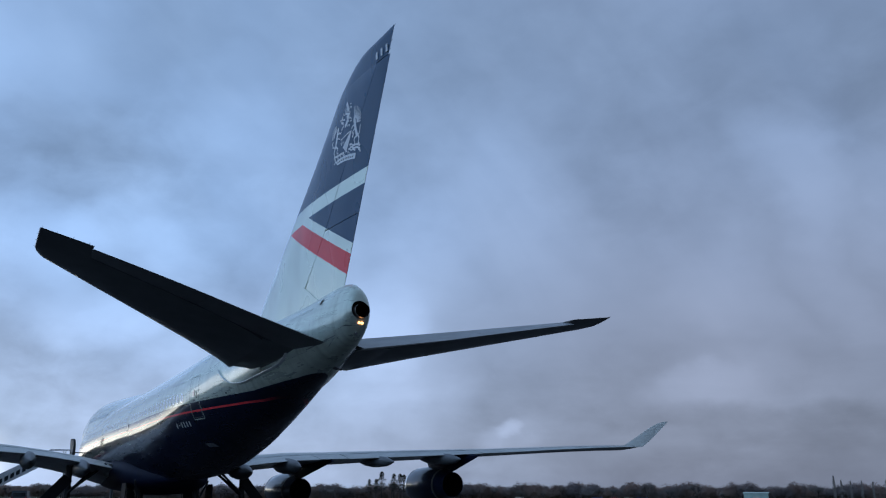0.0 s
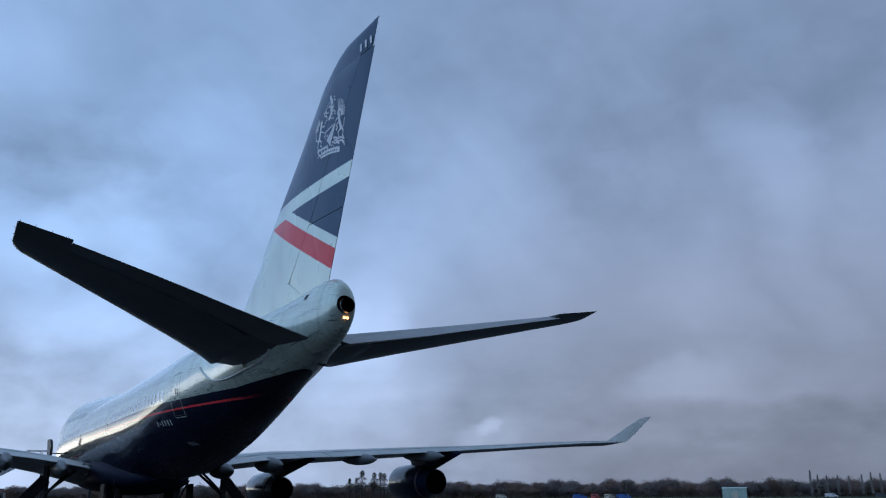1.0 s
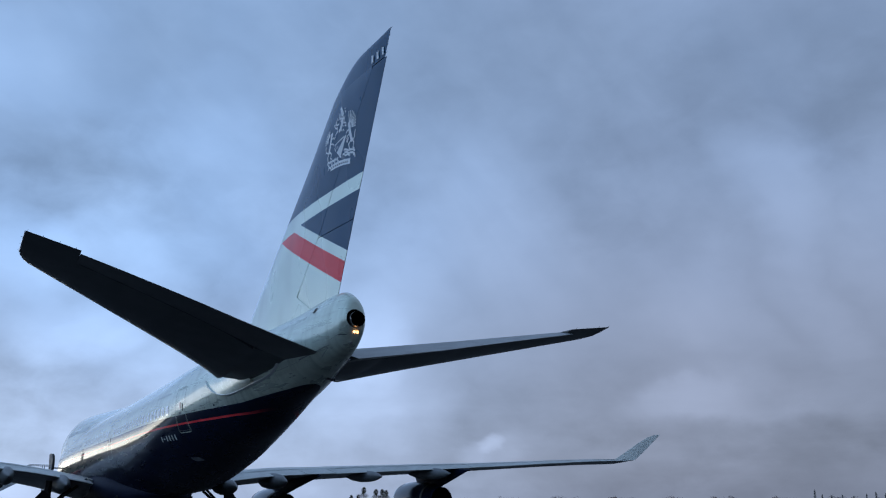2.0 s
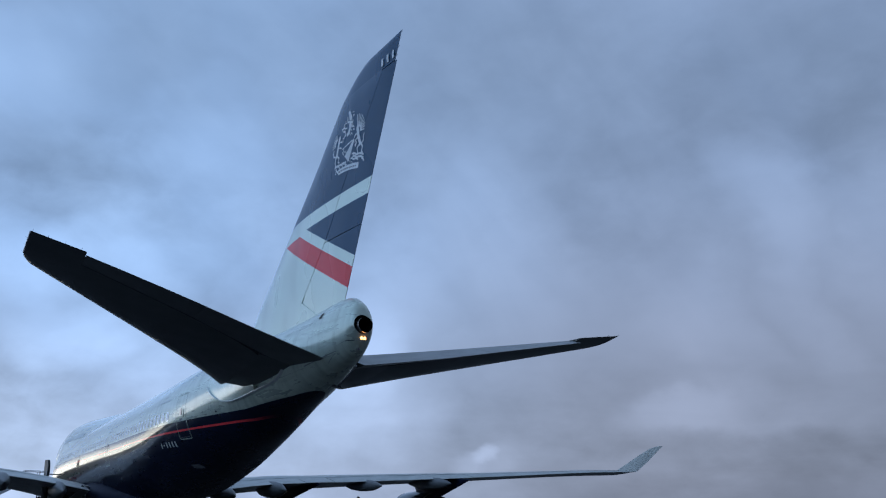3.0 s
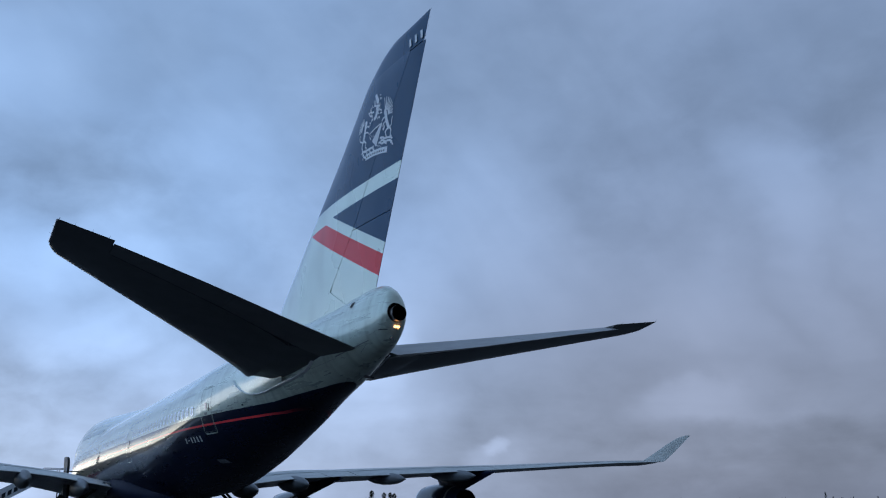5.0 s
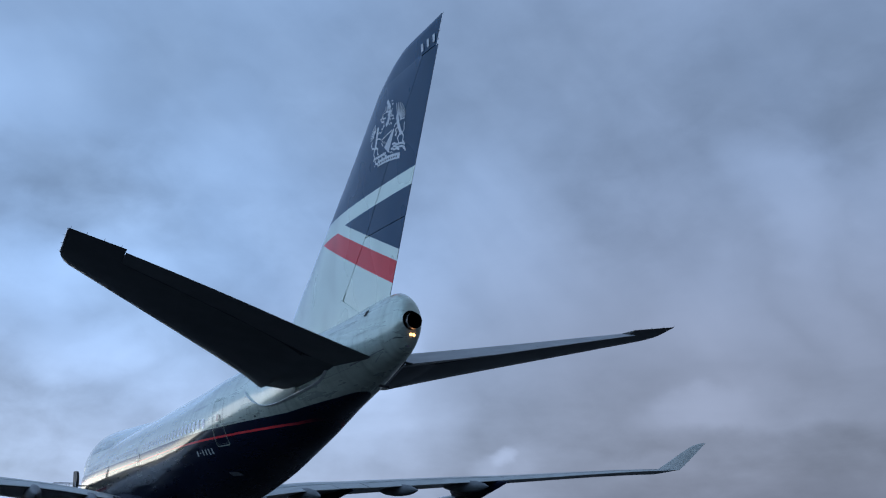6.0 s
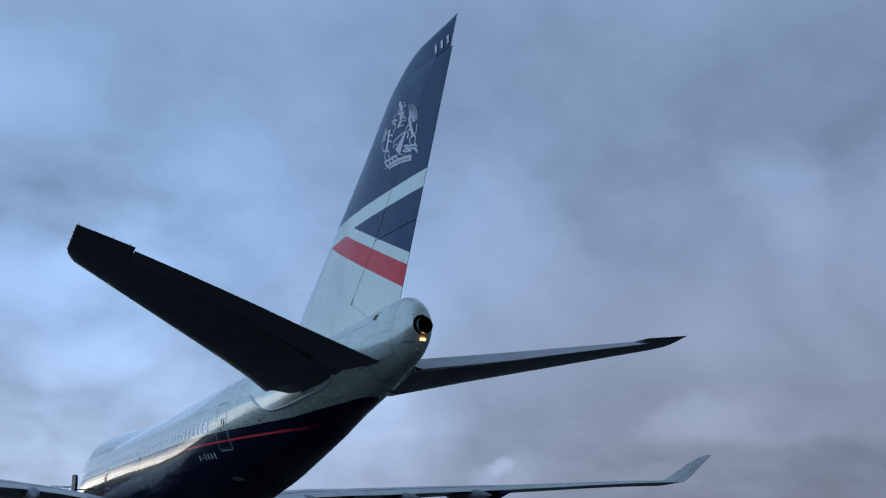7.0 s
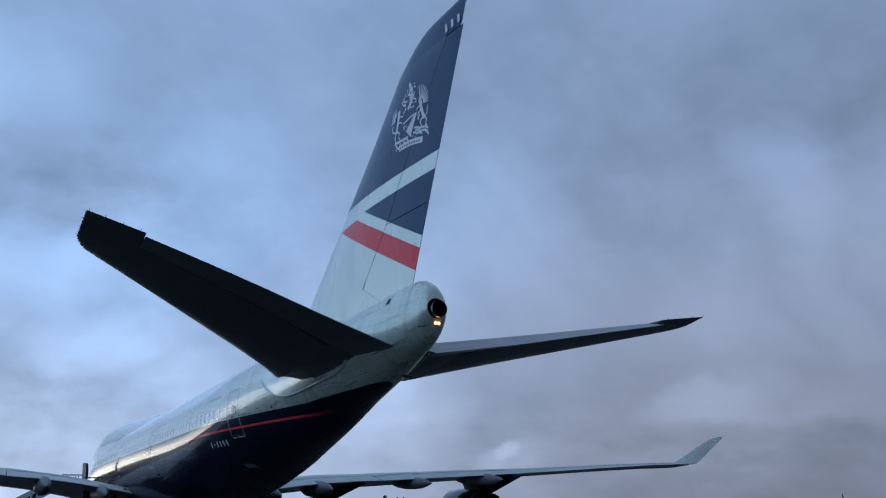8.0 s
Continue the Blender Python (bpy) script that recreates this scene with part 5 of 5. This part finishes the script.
rnd = random.Random(11)
kinds = [bare_tree(21, 9.5, 0.75, 1500), bare_tree(22, 8.5, 0.9, 1500), bare_tree(23, 10.5, 0.65, 1600), bare_tree(24, 7.5, 1.0, 1400)]
pine, pop = conifer(31, 13.0), poplar(41, 13.5)
spots = []
a = -9.0
while a < 64:
    spots.append((a + rnd.uniform(-0.3, 0.3), rnd.uniform(430, 470), wood_height(a) / 9.0 * rnd.uniform(0.7, 1.05)))
    a += rnd.uniform(1.1, 2.4)
used = set()
for i, (az_, d, s) in enumerate(spots):
    k = rnd.randrange(4)
    m = Matrix.Translation(out_at(az_, d)) @ Matrix.Rotation(rnd.uniform(0, 6.28), 4, "Z")
    if k in used:
        t = copy_thing(kinds[k], m)
    else:
        t = kinds[k]
        t.matrix_world = m
        used.add(k)
    t.scale = (s * 1.15, s * 1.15, s)
for i, (az_, s) in enumerate(((24.3, 1.0), (25.1, 0.93), (25.5, 0.93), (25.75, 0.9), (23.5, 0.72), (23.95, 0.74))):
    m = Matrix.Translation(out_at(az_, 425)) @ Matrix.Rotation(i * 1.7, 4, "Z")
    t = pine if i == 0 else copy_thing(pine, m)
    t.matrix_world = m
    t.scale = (s, s, s)
for i, (az_, s) in enumerate(((52.4, 0.88), (52.8, 0.74), (53.3, 0.7), (53.9, 0.72), (54.5, 0.68), (55.2, 0.74), (55.7, 0.8), (56.2, 0.76), (57.0, 0.78))):
    m = Matrix.Translation(out_at(az_, 450)) @ Matrix.Rotation(i * 2.1, 4, "Z")
    t = pop if i == 0 else copy_thing(pop, m)
    t.matrix_world = m
    t.scale = (s * 1.5, s * 1.5, s * 1.02)

# ---- things about the airfield ----
M_BLUE = plain("blue_sheet", (0.03, 0.12, 0.38), 0.4, 0, 0, 0.15, 1.0)
M_REDP = plain("red_paint", (0.45, 0.03, 0.03), 0.4, 0, 0.3, 0.15, 1.0)
M_GREEN = plain("pale_green_cladding", (0.42, 0.56, 0.5), 0.5, 0, 0, 0.1, 0.6)
M_CREAM = plain("cream_paint", (0.62, 0.58, 0.48), 0.5, 0, 0, 0.12, 0.8)
M_VANW = plain("white_vehicle_paint", (0.72, 0.73, 0.74), 0.3, 0, 0.5, 0.06, 1.0)
M_STAIR = plain("white_stair_panel", (0.70, 0.72, 0.73), 0.4, 0, 0.1, 0.12, 2.0)
M_SQUARE = plain("black_panel", (0.01, 0.01, 0.012), 0.35, 0, 0, 0.2, 2.0)


def facing(az, dist, turn=0):
    p = out_at(az, dist)
    return Matrix.Translation(p) @ Matrix.Rotation(radians(-az + turn), 4, "Z")


def vehicle(name, mat, length, width, height, cab, label, category):
    """Body along x with a sloped cab, glazing, wheels."""
    root = new(name)
    r = 0.33
    prof = [(-length / 2, 0.35), (length / 2, 0.35), (length / 2, height * 0.52), (length / 2 - 0.25, height * 0.58), (length / 2 - cab * 0.55, height * 0.62), (length / 2 - cab, height), (-length / 2 + 0.1, height), (-length / 2, height * 0.9)]
    bm = bmesh.new()
    rows = [[bm.verts.new((x, s * width / 2 * (0.93 if z > height * 0.7 else 1), z)) for x, z in prof] for s in (-1, 1)]
    for i in range(len(prof)):
        j = (i + 1) % len(prof)
        bm.faces.new([rows[0][i], rows[0][j], rows[1][j], rows[1][i]])
    bm.faces.new(rows[0][::-1])
    bm.faces.new(rows[1])
    bmesh.ops.bevel(bm, geom=bm.edges[:], offset=0.05, segments=2, affect="EDGES")
    part("body", bm, mat, root)
    for s in (-1, 1):
        part("side_window", bevelled_box((length / 2 - cab * 1.55, s * width * 0.482 - 0.012, height * 0.64), (length / 2 - cab * 1.02, s * width * 0.482 + 0.012, height * 0.9), 0.01), M_PANE, root)
        for x in (-length / 2 + 0.75, length / 2 - 0.8):
            w = part("wheel", tube_bm((x, s * (width / 2 - 0.2), r), (x, s * (width / 2 + 0.01), r), r, r, 18), M_RUBBER, root)
            part("rim", tube_bm((x, s * (width / 2 - 0.1), r), (x, s * (width / 2 + 0.025), r), r * 0.6, r * 0.55, 14), M_METAL, w)
    part("rear_window", bevelled_box((-length / 2 - 0.01, -width * 0.38, height * 0.62), (-length / 2 + 0.03, width * 0.38, height * 0.86), 0.01), M_PANE, root)
    for s in (-1, 1):
        part("tail_light", bevelled_box((-length / 2 - 0.02, s * width * 0.42 - 0.06, height * 0.45), (-length / 2 + 0.03, s * width * 0.42 + 0.06, height * 0.6), 0.015), M_REDP, root)
    tagged(root, label, category)
    return root


def shed(name, mat, roof_mat, w, d, h, rise, label, category):
    root = new(name)
    part("wall", bevelled_box((-w / 2, -d / 2, 0), (w / 2, d / 2, h), 0.03), mat, root)
    bm = loft([[(x, -d / 2 - 0.2, h + 0.004), (x, 0, h + rise), (x, d / 2 + 0.2, h + 0.004), (x, 0, h + rise - 0.12)] for x in (-w / 2 - 0.2, w / 2 + 0.2)])
    part("roof", bm, roof_mat, root)
    n = max(2, int(w / 2.4))
    for i in range(n + 1):
        x = -w / 2 + w * i / n
        part("cladding_rib", bevelled_box((x - 0.04, -d / 2 - 0.05, 0), (x + 0.04, -d / 2 - 0.001, h), 0.01), mat, root)
    part("door", bevelled_box((-1.0, -d / 2 - 0.06, 0), (1.0, -d / 2 - 0.002, min(2.2, h * 0.85)), 0.02), M_CREAM, root)
    tagged(root, label, category)
    return root


building = shed("building", M_GREEN, M_GREEN, 7.4, 6.0, 3.2, 0.4, "pale green clad shed beside the far trees", "building")
building.matrix_world = facing(48.05, 300)
for az_, mat, w, turn, lab in ((38.5, M_BLUE, 4.4, 4, "blue car parked on the far grass"), (39.5, M_REDP, 4.0, 70, "red car parked end on before the trees"), (41.3, M_BLUE, 4.6, -6, "blue estate car parked on the far grass"), (40.4, M_CREAM, 4.0, 60, "cream car parked between two blue ones"), (33.4, M_CREAM, 4.2, 5, "cream car parked on the far grass")):
    far_car = vehicle("car", mat, w, 1.8, 1.6, 1.2, lab, "car")
    far_car.matrix_world = facing(az_, 290 if az_ > 35 else 350, turn)
car = vehicle("car", M_REDP, 4.4, 1.8, 1.75, 1.2, "red car parked beyond the wing", "car")
car.matrix_world = facing(0.5, 128, 80)
van = vehicle("van", M_DARK, 4.8, 1.9, 1.9, 1.3, "dark van parked end on beyond the wing", "van")
van.matrix_world = facing(2.5, 125, 84)
for i, (az_, d, turn) in enumerate(((53.5, 350, 10), (56.2, 352, 0))):
    c2 = vehicle("car", (M_VANW, M_DARK)[i], 4.3, 1.8, 1.6, 1.2, ("white car before the far trees", "dark car before the far trees")[i], "car")
    c2.matrix_world = facing(az_, d, turn)

# ---- passenger steps at the open forward door ----
stairs = new("passenger_steps")
tagged(stairs, "white mobile passenger steps with black square panels along the side", "passenger steps")
SX0, SX1, SZ1 = -13.05, -6.5, 4.0  # foot, head and platform height
run = SX1 - SX0
slope = SZ1 / run
for sy in (-0.95, 0.95):
    panel = part("side_panel", loft([[(SX0 - 0.1, sy + e, 0.2), (SX0 - 0.1, sy + e, 1.2)][::k] + [(SX1, sy + e, SZ1 + 1.05), (SX1, sy + e, SZ1 + 0.05)][::k] for e, k in ((-0.03, 1), (0.03, 1))]), M_STAIR, stairs, "white stair side panel")
    for i in range(16):
        x = SX0 + 0.15 + 0.4 * i
        z = (x - SX0) * slope + 0.43
        part("square_panel", loft([[(x, sy + e, z - 0.05), (x + 0.26, sy + e, z - 0.05 + 0.26 * slope), (x + 0.26, sy + e, z + 0.33 + 0.26 * slope), (x, sy + e, z + 0.33)] for e in (-0.04, 0.04)]), M_SQUARE, panel)
    part("handrail", tube_bm((SX0 - 0.1, sy, 1.24), (SX1, sy, SZ1 + 1.08), 0.03, 0.03, 8), M_METAL, stairs)
    part("platform_rail", tube_bm((SX1, sy, SZ1 + 1.08), (-4.9, sy, SZ1 + 1.08), 0.03, 0.03, 8), M_METAL, stairs)
    for x in (SX1, SX1 + 1.1, -4.9):
        part("rail_post", tube_bm((x, sy, SZ1), (x, sy, SZ1 + 1.08), 0.03, 0.03, 8), M_METAL, stairs)
    part("support_leg", tube_bm((-5.2, sy, 0.3), (-5.2, sy, SZ1 - 0.05), 0.05, 0.05, 10), M_DARK, stairs)
for i in range(26):
    x = SX0 + run * i / 26
    z = SZ1 * (i + 1) / 26 + 0.22
    part("step", bevelled_box((x, -0.9, z - 0.04), (x + 0.34, 0.9, z), 0.01, 1), M_DARK, stairs)
part("platform", bevelled_box((SX1, -0.95, SZ1 - 0.12), (-3.5, 0.95, SZ1), 0.02), M_DARK, stairs)
part("chassis", bevelled_box((SX0 - 0.3, -0.9, 0.3), (-5.0, 0.9, 0.55), 0.04), M_STAIR, stairs)
for x in (SX0 + 1.0, SX1 - 0.5):
    for sy in (-0.95, 0.95):
        part("wheel", tube_bm((x, sy - 0.12, 0.36), (x, sy + 0.12, 0.36), 0.36, 0.36, 20), M_RUBBER, stairs)
stairs.matrix_world = Matrix.Translation((0, 51.3, 0))
